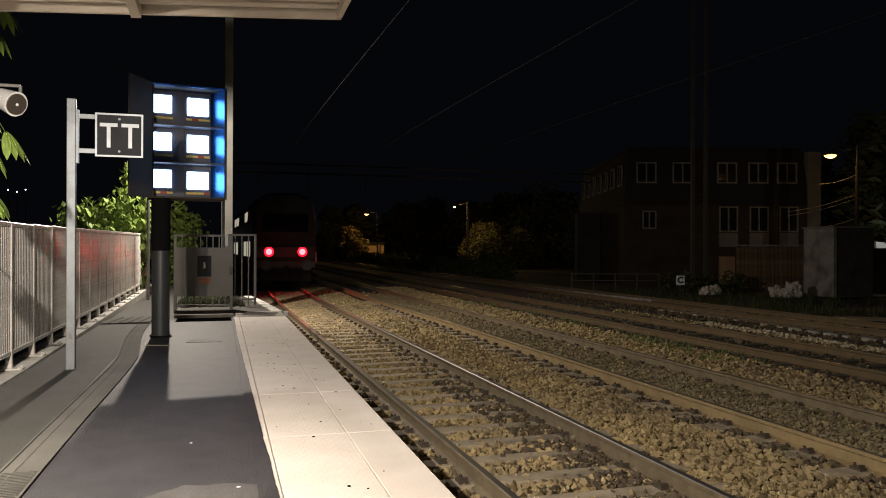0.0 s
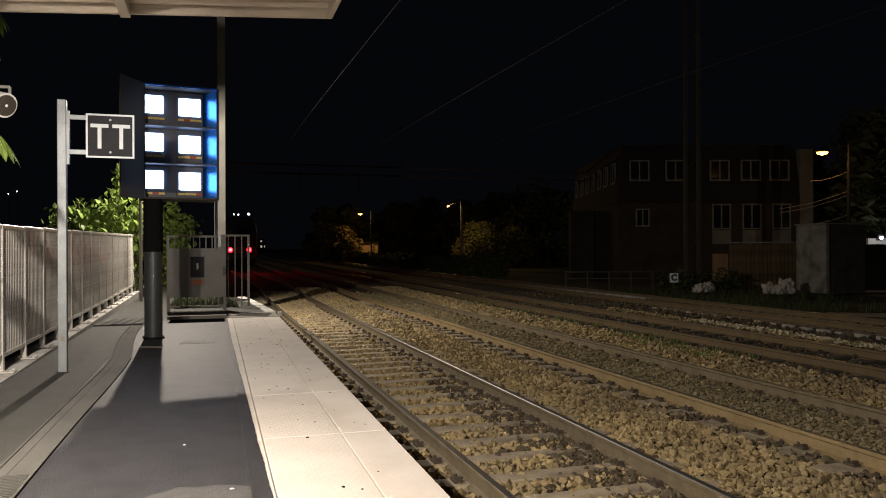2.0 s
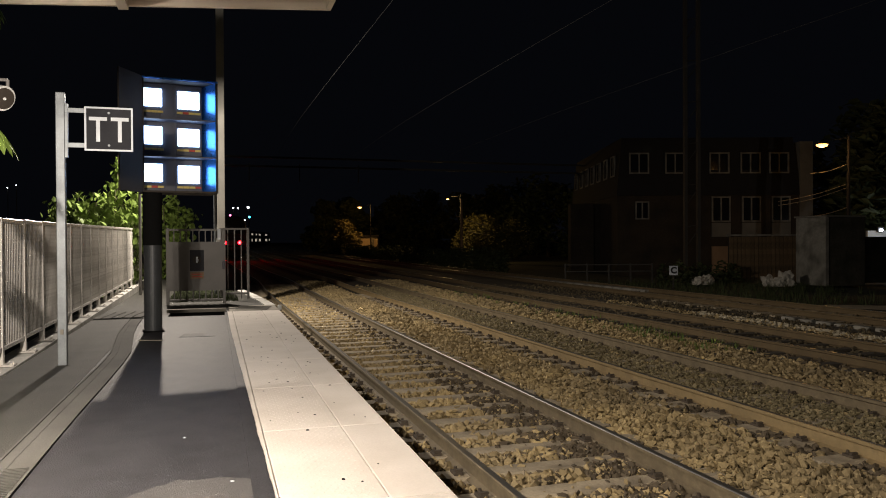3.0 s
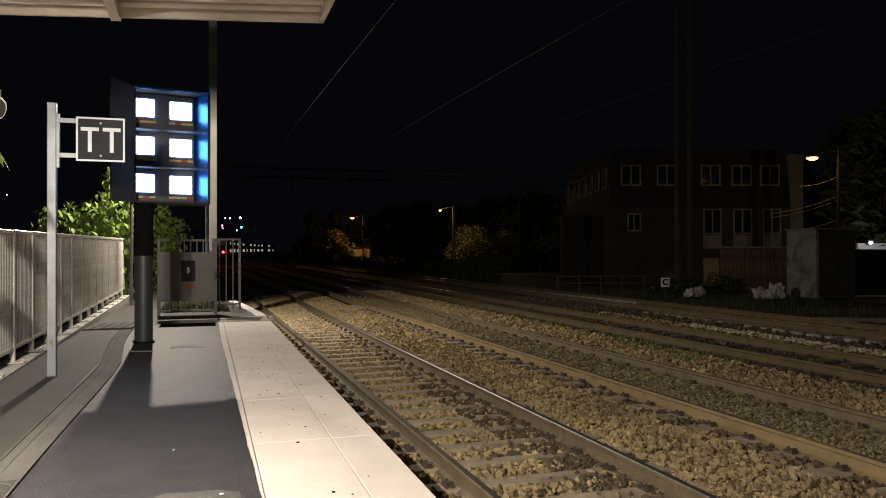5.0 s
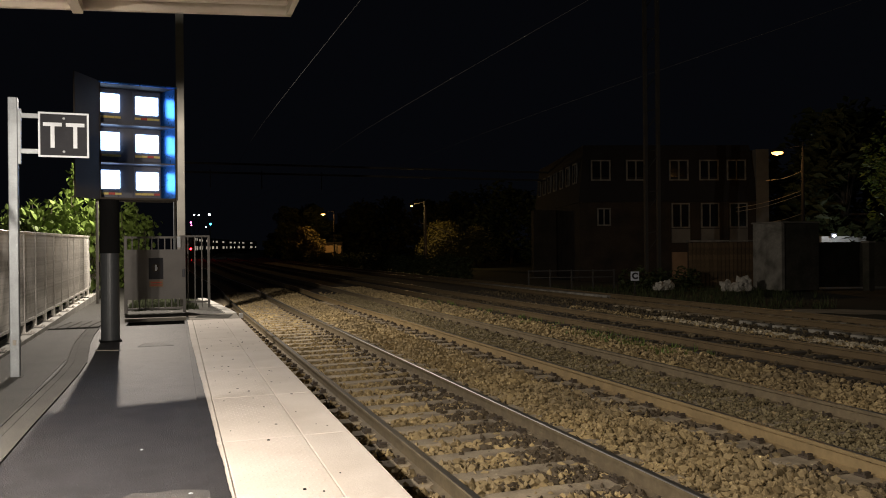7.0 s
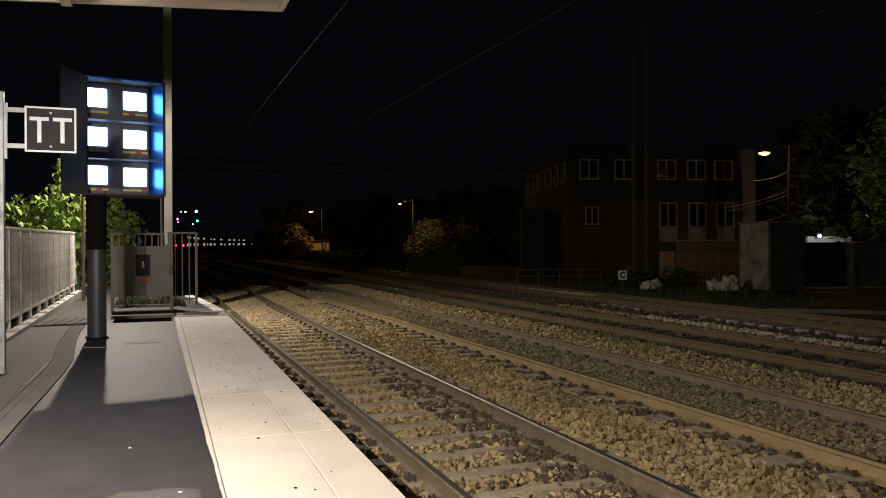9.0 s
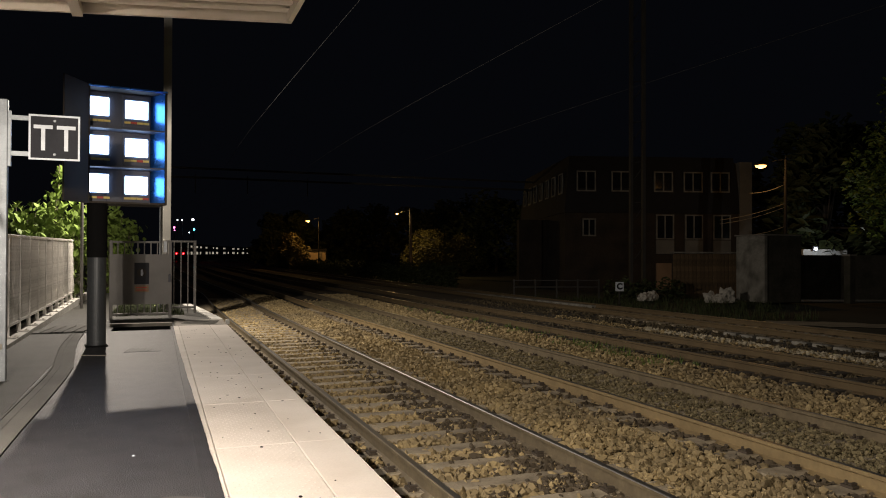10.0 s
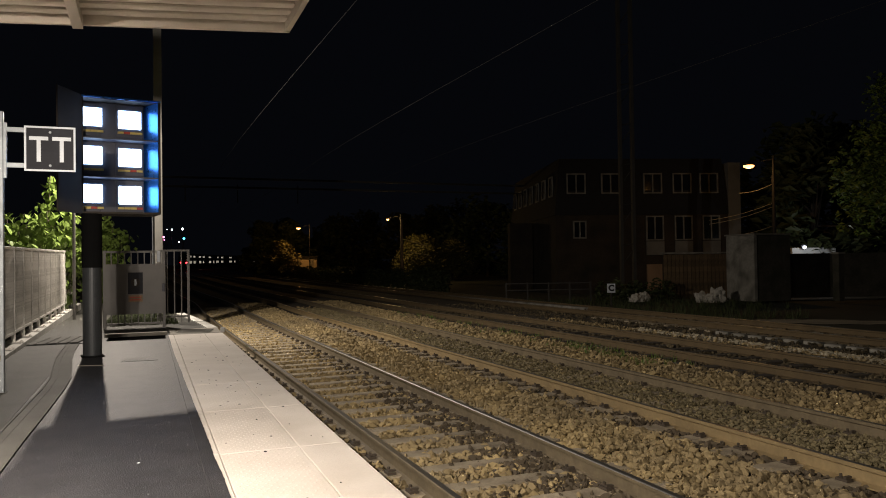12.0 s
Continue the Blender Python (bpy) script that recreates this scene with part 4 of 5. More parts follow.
def yard():
    b = thing("substation_block", "weathered concrete hut with a pale end and a dark flank", "hut", (25.65, 25.36, 0))
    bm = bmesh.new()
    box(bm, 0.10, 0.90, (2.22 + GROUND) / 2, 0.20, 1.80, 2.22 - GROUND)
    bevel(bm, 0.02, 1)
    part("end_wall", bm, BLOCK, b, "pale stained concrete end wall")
    # the flank takes a darker colour than the end wall
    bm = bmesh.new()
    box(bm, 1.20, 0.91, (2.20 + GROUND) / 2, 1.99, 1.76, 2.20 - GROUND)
    part("wall", bm, DARK_WALL, b, "dark flank wall")
    bm = bmesh.new()
    box(bm, 1.08, 0.90, 2.26, 2.28, 1.92, 0.07)
    bevel(bm, 0.02, 1)
    part("cap", bm, CAP, b)
    w = thing("yard_wall", "rust-brown upright boards under a pale coping", "wall", kind="structure")
    w.matrix_basis = turned(15.9, 36.6)
    rng = random.Random(41)
    bm = bmesh.new()
    box(bm, 0, 0.08, (1.40 + GROUND) / 2, 3.5, 0.10, 1.40 - GROUND)
    part("backing", bm, BRICK, w)
    for i in range(17):
        bm = bmesh.new()
        box(bm, 0, 0, (1.40 + GROUND) / 2, 0.185, 0.05, 1.40 - GROUND)
        bevel(bm, 0.008, 1)
        o = part("board", bm, YARD_WALL, w)
        o.matrix_basis = Matrix.Translation((-1.64 + 0.205 * i, rng.uniform(-0.02, 0.005), rng.uniform(-0.03, 0.0)))
    bm = bmesh.new()
    box(bm, 0, 0.03, 1.46, 3.6, 0.34, 0.07)
    part("coping", bm, BLOCK, w)
    p = thing("gate_pier", "dark stained pier at the end of the yard wall", "pier", (29.0, 23.75, 0))
    bm = bmesh.new()
    box(bm, 0, 0, (1.30 + GROUND) / 2, 0.34, 0.34, 1.30 - GROUND)
    bevel(bm, 0.02, 1)
    part("shaft", bm, DARK_WALL, p)
    bm = bmesh.new()
    box(bm, 0, 0, 1.34, 0.42, 0.42, 0.08)
    part("cap", bm, CAP, p)
    w2 = thing("yard_wall", "dark yard wall behind the tree", "wall", kind="structure")
    w2.matrix_basis = turned(21.5, 36.0)
    bm = bmesh.new()
    box(bm, 0, 0, (1.35 + GROUND) / 2, 8.5, 0.25, 1.35 - GROUND)
    part("wall_face", bm, DARK_WALL, w2)
    # bright shed wall behind
    bm = bmesh.new()
    box(bm, 0, 0, 0.3, 2.6, 0.2, 2.8)
    s = single("shed", bm, PLASTIC, "white shed wall lit by a white yard lamp", "shed")
    s.matrix_basis = turned(24.95, 41.5)
    # bags
    def bag(u, v, r, hgt, seed):
        rng = random.Random(seed)
        bm = bmesh.new()
        for vert in ball(bm, (0, 0, 0), 1, 3):
            p = vert.co.copy()
            n = noise.noise(p * 1.3 + Vector((seed, 0, 0))) * 0.55 + noise.noise(p * 3.3 + Vector((0, seed, 0))) * 0.42 + rng.uniform(-0.07, 0.07)
            p *= 1 + n
            vert.co = Vector((p.x * r, p.y * r * 0.7, max(p.z, -0.55) * hgt))
        ob = single("rubble_bag", bm, BAG, "white woven rubble bag slumped on the ground", "bag", group="bags by the wall")
        ob.matrix_basis = turned(u, v) @ Matrix.Translation((0, 0, GROUND + 0.55 * hgt))
    bag(12.15, 35.0, 0.36, 0.24, 1)
    bag(12.55, 35.2, 0.30, 0.32, 2)
    bag(14.75, 33.6, 0.28, 0.34, 3)
    bag(15.15, 33.4, 0.30, 0.26, 4)
    bag(15.50, 33.6, 0.40, 0.42, 5)
    # letter sign
    c = thing("letter_sign", "small white sign with a dark letter C on a post", "sign")
    c.matrix_basis = turned(10.65, 34.0)
    bm = bmesh.new()
    box(bm, 0, 0, -0.13, 0.38, 0.03, 0.42)
    part("plate", bm, SIGN_WHITE, c)
    bm = bmesh.new()
    box(bm, 0, 0.04, -0.55, 0.06, 0.06, 0.75)
    part("post", bm, MAST, c)
    cur = bpy.data.curves.new("letter", "FONT")
    cur.body, cur.size, cur.extrude, cur.align_x, cur.align_y = "C", 0.38, 0.004, "CENTER", "CENTER"
    cur.offset = 0.018
    cur.materials.append(SIGN_BLACK)
    letter = new("letter", cur)
    letter.parent = c
    letter.matrix_basis = pose(0, -0.02, -0.13, 90, 0, 0)
    # low rail fence
    f = thing("low_fence", "low dark post and rail fence before the building", "fence")
    f.matrix_basis = turned(6.2, 36.5)
    for i in range(5):
        bm = bmesh.new()
        box(bm, i * 1.05, 0, -0.35, 0.07, 0.07, 0.95)
        part("post", bm, MAST, f)
    for z in (0.07, -0.25):
        bm = bmesh.new()
        box(bm, 2.1, 0, z, 4.3, 0.04, 0.05)
        part("rail", bm, MAST, f)
    # kerb of an old platform along the far siding
    bm = bmesh.new()
    ribbon(bm, [(15.28, 23.2), (14.88, 29.1), (14.60, 36)], [(15.62, 23.2), (15.22, 29.1), (14.94, 36)], -1.0, -0.62)
    single("kerb", bm, BLOCK, "old pale kerb along the far siding", "kerb", kind="structure")
    # pale stones set end to end beside the far siding
    k = thing("edging", "row of pale kerb stones beside the far siding", "kerb", kind="structure")
    rng = random.Random(6)
    for i in range(13):
        bm = bmesh.new()
        box(bm, 0, 0, 0, 0.20, 0.44, 0.12)
        bevel(bm, 0.015, 1)
        o = part("kerb_stone", bm, BLOCK, k)
        y = 7.0 + 0.55 * i
        o.matrix_basis = Matrix.Translation((line_x(y) + 10.88 + rng.uniform(-0.02, 0.02), y, -0.735 + rng.uniform(-0.01, 0.01))) @ Matrix.Rotation(rng.uniform(-0.03, 0.03), 4, "Z")


yard()


def street_lamp(u, v, z, reach, glow_mat, size, label):
    """A pole with an arm and a lantern over the street."""
    s = thing("street_lamp", label, "street lamp", group="street lamps")
    s.matrix_basis = turned(u, v)
    bm = bmesh.new()
    rod(bm, (reach, 0, GROUND), (reach, 0, z + 0.5), 0.09, 10, 0.06)
    part("pole", bm, SLATE, s)
    bm = bmesh.new()
    rod(bm, (reach, 0, z + 0.35), (0.1, 0, z + 0.14), 0.03, 8)
    part("arm", bm, MAST, s)
    bm = bmesh.new()
    ball(bm, (0, 0, z + 0.06), size, 2, (1.5, 1, 0.45))
    part("lantern", bm, MAST, s)
    bm = bmesh.new()
    ball(bm, (0, 0, z - 0.04), size * 0.9, 2, (1.25, 1, 0.55))
    part("lens", bm, glow_mat, s, "glowing orange lens")
    return s


street_lamp(19.4, 38, 6.02, 1.35, SODIUM_GLOW, 0.26, "tall street lamp with a glowing orange lantern on an arm")
street_lamp(1.15, 77, 5.55, 1.3, SODIUM_GLOW, 0.13, "street lamp with an orange lantern on a pale wooden pole")
street_lamp(-10.6, 105, 6.05, 1.5, SODIUM_GLOW, 0.27, "distant street lamp glowing orange")


def leaf_mesh_cloud(bm, clumps, per, size, rng):
    """Leaves as small bent quads, gathered in clumps."""
    for c, r in clumps:
        for _ in range(per):
            d = Vector((rng.gauss(0, 1), rng.gauss(0, 1), rng.gauss(0, 1))).normalized() * r * rng.uniform(0.35, 1) ** 0.5
            p = Vector(c) + d
            q = Euler((rng.uniform(-0.9, 0.9), rng.uniform(-0.9, 0.9), rng.uniform(0, 6.28))).to_matrix()
            s = size * rng.uniform(0.6, 1.3)
            pts = [(0, -1, 0), (0.55, -0.1, 0.12), (0, 1, -0.18), (-0.55, -0.1, 0.12)]
            vs = [bm.verts.new(p + q @ (Vector(a) * s)) for a in pts]
            bm.faces.new((vs[0], vs[1], vs[2]))
            bm.faces.new((vs[0], vs[2], vs[3]))


def tree(name, place, height, spread, count, per, leaf, mat, seed, label, trunk=0.12, low=0.25):
    rng = random.Random(seed)
    t = thing(name, label, "tree", place)
    bm = bmesh.new()
    rod(bm, (0, 0, -0.2), (0.05, 0.03, height * 0.6), trunk, 9, trunk * 0.45)
    clumps = []
    for _ in range(count):
        a, f = rng.uniform(0, 6.28), rng.uniform(low, 1)
        rad = spread * math.sqrt(rng.random()) * (1.0 - 0.75 * max(0, f - 0.5) * 2 * 0.9)
        clumps.append(((math.cos(a) * rad, math.sin(a) * rad, height * f), spread * rng.uniform(0.16, 0.34)))
    for c, r in clumps[:14]:
        rod(bm, (0, 0, height * rng.uniform(0.15, 0.5)), c, trunk * 0.32, 6, trunk * 0.1)
    part("trunk", bm, BARK, t)
    bm = bmesh.new()
    leaf_mesh_cloud(bm, clumps, per, leaf, rng)
    part("crown", bm, mat, t)
    return t




def broad_leaf(bm, p, q, s):
    """One broad lobed leaf, folded along its rib."""
    rim = ((-1.0, 0), (-0.55, 0.62), (0.05, 0.75), (0.45, 0.42), (1.05, 0))
    rib = [bm.verts.new(p + q @ Vector((0, u * s, -0.10 * s * u * u))) for u in (-1.0, 0.0, 1.05)]
    for side in (1, -1):
        e = [bm.verts.new(p + q @ Vector((side * w * s, u * s, 0.16 * s * w - 0.10 * s * u * u))) for u, w in rim[1:4]]
        loop = [rib[0], e[0], e[1], e[2], rib[2], rib[1]]
        bm.faces.new(loop if side > 0 else loop[::-1])


def leafy_bush(place, height, spread, leader, count, leaf, seed, label):
    """Upright stems from one root; broad leaves hang in tiers along side twigs, and one thin leader overtops the rest."""
    rng = random.Random(seed)
    t = thing("small_tree", label, "tree", place)
    wood, leaves = bmesh.new(), bmesh.new()

    def dress(c, r, n):
        for _ in range(n):
            d = Vector((rng.gauss(0, 1), rng.gauss(0, 1), rng.gauss(0, 0.5)))
            p = c + d * r * 0.5
            q = Euler((rng.uniform(0.4, 1.4), rng.uniform(-0.5, 0.5), rng.uniform(-2.2, 2.2) + math.pi)).to_matrix()
            broad_leaf(leaves, p, q, leaf * rng.uniform(0.6, 1.25))

    for k in range(count):
        a, rad = rng.uniform(0, 6.28), spread * math.sqrt(rng.random())
        top = height * rng.uniform(0.78, 1.0) * (1 - 0.22 * (rad / spread) ** 2)
        tip = Vector((math.cos(a) * rad, math.sin(a) * rad, top))
        rod(wood, (rad * 0.15 * math.cos(a), rad * 0.15 * math.sin(a), -0.1), tip, 0.022, 6, 0.006)
        steps = int(top / 0.20)
        for i in range(2, steps + 1):
            f = i / steps
            c = Vector((tip.x * f, tip.y * f, top * f)) + Vector((rng.gauss(0, 0.13), rng.gauss(0, 0.13), 0))
            dress(c, 0.24, 12)
    rod(wood, (0.05, 0, -0.1), (0.22, 0, leader), 0.03, 8, 0.006)
    for i in range(int(leader / 0.11)):
        z = i * 0.11
        dress(Vector((0.05 + 0.17 * z / leader, 0, z)), 0.14 if z > height else 0.22, 6)
    part("trunk", wood, BARK, t)
    part("crown", leaves, LEAF, t)
    return t


leafy_bush((-2.72, 19.4, -0.8), 3.60, 0.95, 4.30, 40, 0.085, 21, "young broad-leaved tree behind the fence, lit green")
leafy_bush((-3.25, 18.9, -0.8), 3.35, 0.85, 3.3, 30, 0.085, 29, "leafy bush behind the fence, lit green")
leafy_bush((-1.75, 26.0, -0.95), 3.9, 1.05, 4.0, 24, 0.09, 22, "leafy bush in the dark beyond the platform end")


def hedge(a, b, height, seed, label):
    """A low ragged hedge of many small leaves between two places."""
    rng = random.Random(seed)
    t = thing("hedge", label, "hedge")
    a, b = Vector(a), Vector(b)
    n = int((b - a).length / 0.55)
    leaves = bmesh.new()
    clumps = []
    for i in range(n + 1):
        p = a.lerp(b, i / n) + Vector((rng.uniform(-0.3, 0.3), rng.uniform(-0.3, 0.3), 0))
        h = height * rng.uniform(0.7, 1.15)
        for f in (0.2, 0.5, 0.8):
            clumps.append((p + Vector((rng.uniform(-0.2, 0.2), rng.uniform(-0.2, 0.2), h * f)), 0.48))
    leaf_mesh_cloud(leaves, clumps, 60, 0.12, rng)
    part("foliage", leaves, LEAF_DARK, t)


hedge((line_x(44) + 15.4, 44, GROUND), (line_x(112) + 15.0, 112, GROUND + 0.2), 1.35, 51, "dark ragged hedge along the far edge of the railway")
hedge(street(11.2, 36.6, GROUND), street(14.2, 35.9, GROUND), 0.75, 53, "dark low bushes before the yard boards")
tree("street_tree", street(4.6, 80.0, GROUND), 4.3, 3.0, 75, 100, 0.13, LEAF_SODIUM, 23, "broad tree lit yellow by a street lamp", 0.2)
tree("street_tree", street(8.0, 81.0, GROUND), 3.9, 2.6, 55, 90, 0.13, LEAF_SODIUM, 27, "low tree in the edge of a street lamp's light", 0.2)
tree("street_tree", street(-13.0, 106, GROUND), 4.6, 2.6, 60, 90, 0.2, LEAF_SODIUM, 24, "tree glowing orange beside a distant lamp", 0.2)
tree("yard_tree", street(28.3, 36.6, GROUND), 11.5, 4.2, 150, 95, 0.17, LEAF, 25, "large dark tree over the yard wall", 0.22, 0.30)


# ---- overhead line ----
def mast(u, v, label):
    m = thing("overhead_mast", label, "mast", group="overhead line masts")
    m.matrix_basis = turned(u, v)
    for s in (-0.33, 0.33):
        bm = bmesh.new()
        box(bm, s, 0, 7.0, 0.14, 0.3, 15.6)
        part("leg", bm, MAST, m)
    for i in range(14):
        bm = bmesh.new()
        z = -0.2 + i * 1.05
        rod(bm, (-0.33, 0, z), (0.33, 0, z + (0.9 if i % 2 else 0.1)), 0.025, 6)
        part("brace", bm, MAST, m)


mast(13.0, 38.5, "tall dark lattice mast of the overhead line")


def overhead_line():
    """A dark gantry across the tracks that carries the wires."""
    g = thing("overhead_gantry", "dark steel gantry across the tracks carrying the overhead wires", "gantry")
    y = 50.0
    for x in (-2.6, 33.0):
        bm = bmesh.new()
        box(bm, x, y, 3.0, 0.3, 0.3, 8.2)
        part("post", bm, MAST, g)
    for z in (6.3, 6.9):
        bm = bmesh.new()
        box(bm, 15.2, y, z, 35.4, 0.16, 0.12)
        part("beam", bm, MAST, g)
    for k, (offset, z) in enumerate(((0.0, 5.0), (3.30, 5.0), (7.3, 5.0))):
        bm = bmesh.new()
        tube(bm, [Vector((line_x(yy) + offset, yy, z + 0.55 + line_z(yy) + 0.10 * math.cos((yy - 20) / 27 * math.pi)))
                  for yy in np.arange(-6, 90, 4.0)], 0.0036)
        part("contact_wire" if z == 5.0 else "carrier_wire", bm, WIRE, g, "thin dull overhead wire")
        bm = bmesh.new()
        x = line_x(y) + offset
        box(bm, x, y, 5.9, 0.06, 0.06, 1.2)
        part("dropper", bm, MAST, g)


overhead_line()


# ---- foreground leaves and loudspeaker beside the fence ----
def chestnut_leaf(bm, base, out, drop, size, rng, count=6):
    """A fan of long drooping leaflets from one stalk."""
    base, out = Vector(base), Vector(out).normalized()
    side = out.cross(Vector((0, 0, 1))).normalized()
    for i in range(count):
        a = (i - (count - 1) / 2) * 0.42
        d = (out * math.cos(a) + side * math.sin(a)).normalized()
        n = 7
        left, right, mid = [], [], []
        wmax = size * 0.17
        across = d.cross(Vector((0, 0, 1))).normalized()
        L = size * rng.uniform(0.85, 1.1) * (1 - 0.10 * abs(i - (count - 1) / 2))
        for k in range(n + 1):
            f = k / n
            p = base + d * (L * f * 0.62) - Vector((0, 0, 1)) * (L * drop * f**1.4)
            w = wmax * (f**0.8) * (1 - f**4) + 0.002
            mid.append(bm.verts.new(p))
            left.append(bm.verts.new(p + across * w + Vector((0, 0, 0.25 * w))))
            right.append(bm.verts.new(p - across * w + Vector((0, 0, 0.25 * w))))
        for k in range(n):
            bm.faces.new((mid[k], left[k], left[k + 1], mid[k + 1]))
            bm.faces.new((right[k], mid[k], mid[k + 1], right[k + 1]))


def chestnut_branch():
    rng = random.Random(4)
    t = thing("chestnut_branch", "overhanging chestnut branch with large drooping green leaves", "branch", (-1.97, 4.4, -0.7))
    bm = bmesh.new()
    rod(bm, (-0.80, 0, 0), (-0.72, 0.1, 4.1), 0.07, 10, 0.04)
    limbs = []
    for z in (3.80, 3.58, 2.98, 2.74, 2.34):
        tip = (0.26 + rng.uniform(-0.04, 0.05), rng.uniform(-0.1, 0.15), z)
        rod(bm, (-0.76, 0.05, z - 0.25), tip, 0.012, 6, 0.005)
        limbs.append(tip)
    part("trunk", bm, BARK, t)
    for tip in limbs:
        for k in range(2):
            bm = bmesh.new()
            a = (-0.5, 0.7)[k] + rng.uniform(-0.3, 0.3)
            off = Vector((rng.uniform(-0.12, 0.03), rng.uniform(-0.15, 0.15), rng.uniform(-0.04, 0.06)))
            chestnut_leaf(bm, Vector(tip) + off, (math.cos(a), math.sin(a), 0), rng.uniform(0.75, 1.05), rng.uniform(0.24, 0.31), rng)
            part("leaf", bm, LEAF, t)


chestnut_branch()


def loudspeaker():
    """A white round horn on a bracket."""
    s = thing("loudspeaker", "white round loudspeaker horn on a steel bracket and post", "loudspeaker", (-1.93, 5.5, -0.17))
    bm = bmesh.new()
    rod(bm, (-0.45, 0, -0.7), (-0.45, 0, 2.95), 0.04, 12)
    part("post", bm, GALV, s)
    bm = bmesh.new()
    rod(bm, (-0.45, 0, 2.80), (0.12, 0, 2.80), 0.014, 8)
    rod(bm, (0.12, 0, 2.80), (0.12, 0, 2.70), 0.014, 8)
    part("bracket", bm, GATE, s)
    m = Matrix.Translation((0.04, 0, 2.66)) @ Vector((0.74, -0.58, -0.34)).to_track_quat("Z", "Y").to_matrix().to_4x4()
    bm = bmesh.new()
    bmesh.ops.create_cone(bm, cap_ends=True, segments=28, radius1=0.085, radius2=0.108, depth=0.20, matrix=m @ Matrix.Translation((0, 0, -0.02)))
    ball(bm, m @ Vector((0, 0, -0.11)), 0.085, 2)
    part("horn", bm, PLASTIC, s, "white plastic horn", smooth=False)
    bm = bmesh.new()
    bmesh.ops.create_cone(bm, cap_ends=True, segments=28, radius1=0.092, radius2=0.088, depth=0.012, matrix=m @ Matrix.Translation((0, 0, 0.085)))
    part("grille", bm, CASE, s, "grey round grille")
    bm = bmesh.new()
    ball(bm, m @ Vector((0, 0, 0.092)), 0.014, 2)
    part("badge", bm, PLASTIC, s)


loudspeaker()


# ---- signals and distant lights beyond the gate ----
def ray_place(bearing, dist, z):
    b = math.radians(bearing)
    return Vector((-0.13 + dist * math.sin(b), -1.79 + dist * math.cos(b), z))


def distant_light(bearing, dist, rise, size, mat, label, cat="signal", pole=True):
    z = 1.236 + rise * dist
    base = -0.95 + line_z(dist) - RAIL_Z
    t = thing("signal_light" if cat == "signal" else "distant_lamp", label, cat, ray_place(bearing, dist, base), group="distant lights")
    h = z - base
    if pole:
        bm = bmesh.new()
        rod(bm, (0, 0.2, -0.1), (0, 0.2, h + 0.3), 0.06, 8)
        part("pole", bm, MAST, t)
    bm = bmesh.new()
    box(bm, 0, 0.12, h, size * 2.2, 0.18, size * 2.2)
    part("housing", bm, BEZEL, t)
    bm = bmesh.new()
    ball(bm, (0, 0, h), size, 2, (1, 0.5, 1))
    part("lens", bm, mat, t, "glowing lens")


distant_light(1.30, 150, 0.0440, 0.11, LED_GLOW, "white lamp on a mast beyond the gate", "lamp")
distant_light(1.62, 150, 0.0438, 0.14, LED_GLOW, "white lamp on a mast beyond the gate", "lamp")
distant_light(2.35, 150, 0.0445, 0.22, LED_GLOW, "bright white lamp on a mast", "lamp")
distant_light(1.08, 152, 0.0345, 0.17, PINK_GLOW, "pink railway signal light on a mast")
distant_light(1.10, 152.5, 0.0310, 0.15, PINK_GLOW, "pink railway signal light on a mast")
distant_light(2.42, 152, 0.0325, 0.20, CYAN_GLOW, "blue-green railway signal light on a mast")
distant_light(2.10, 152, 0.0285, 0.11, LED_GLOW, "small white signal light")
distant_light(-3.68, 60, 0.0154, 0.10, LED_GLOW, "white lamp behind the gate", "lamp")
distant_light(-2.85, 60, 0.0140, 0.06, LED_GLOW, "small white lamp behind the gate", "lamp")
distant_light(-2.20, 60, 0.0138, 0.08, LED_GLOW, "small white lamp behind the gate", "lamp")
distant_light(-2.20, 62, 0.0040, 0.05, LED_GLOW, "small white lamp behind the gate", "lamp")
for b, r in ((-14.8, 0.060), (-13.6, 0.066), (-13.1, 0.064), (-12.6, 0.067), (-15.6, 0.058)):
    distant_light(b, 140, r, 0.09, LED_GLOW, "faint distant house lamp", "lamp")


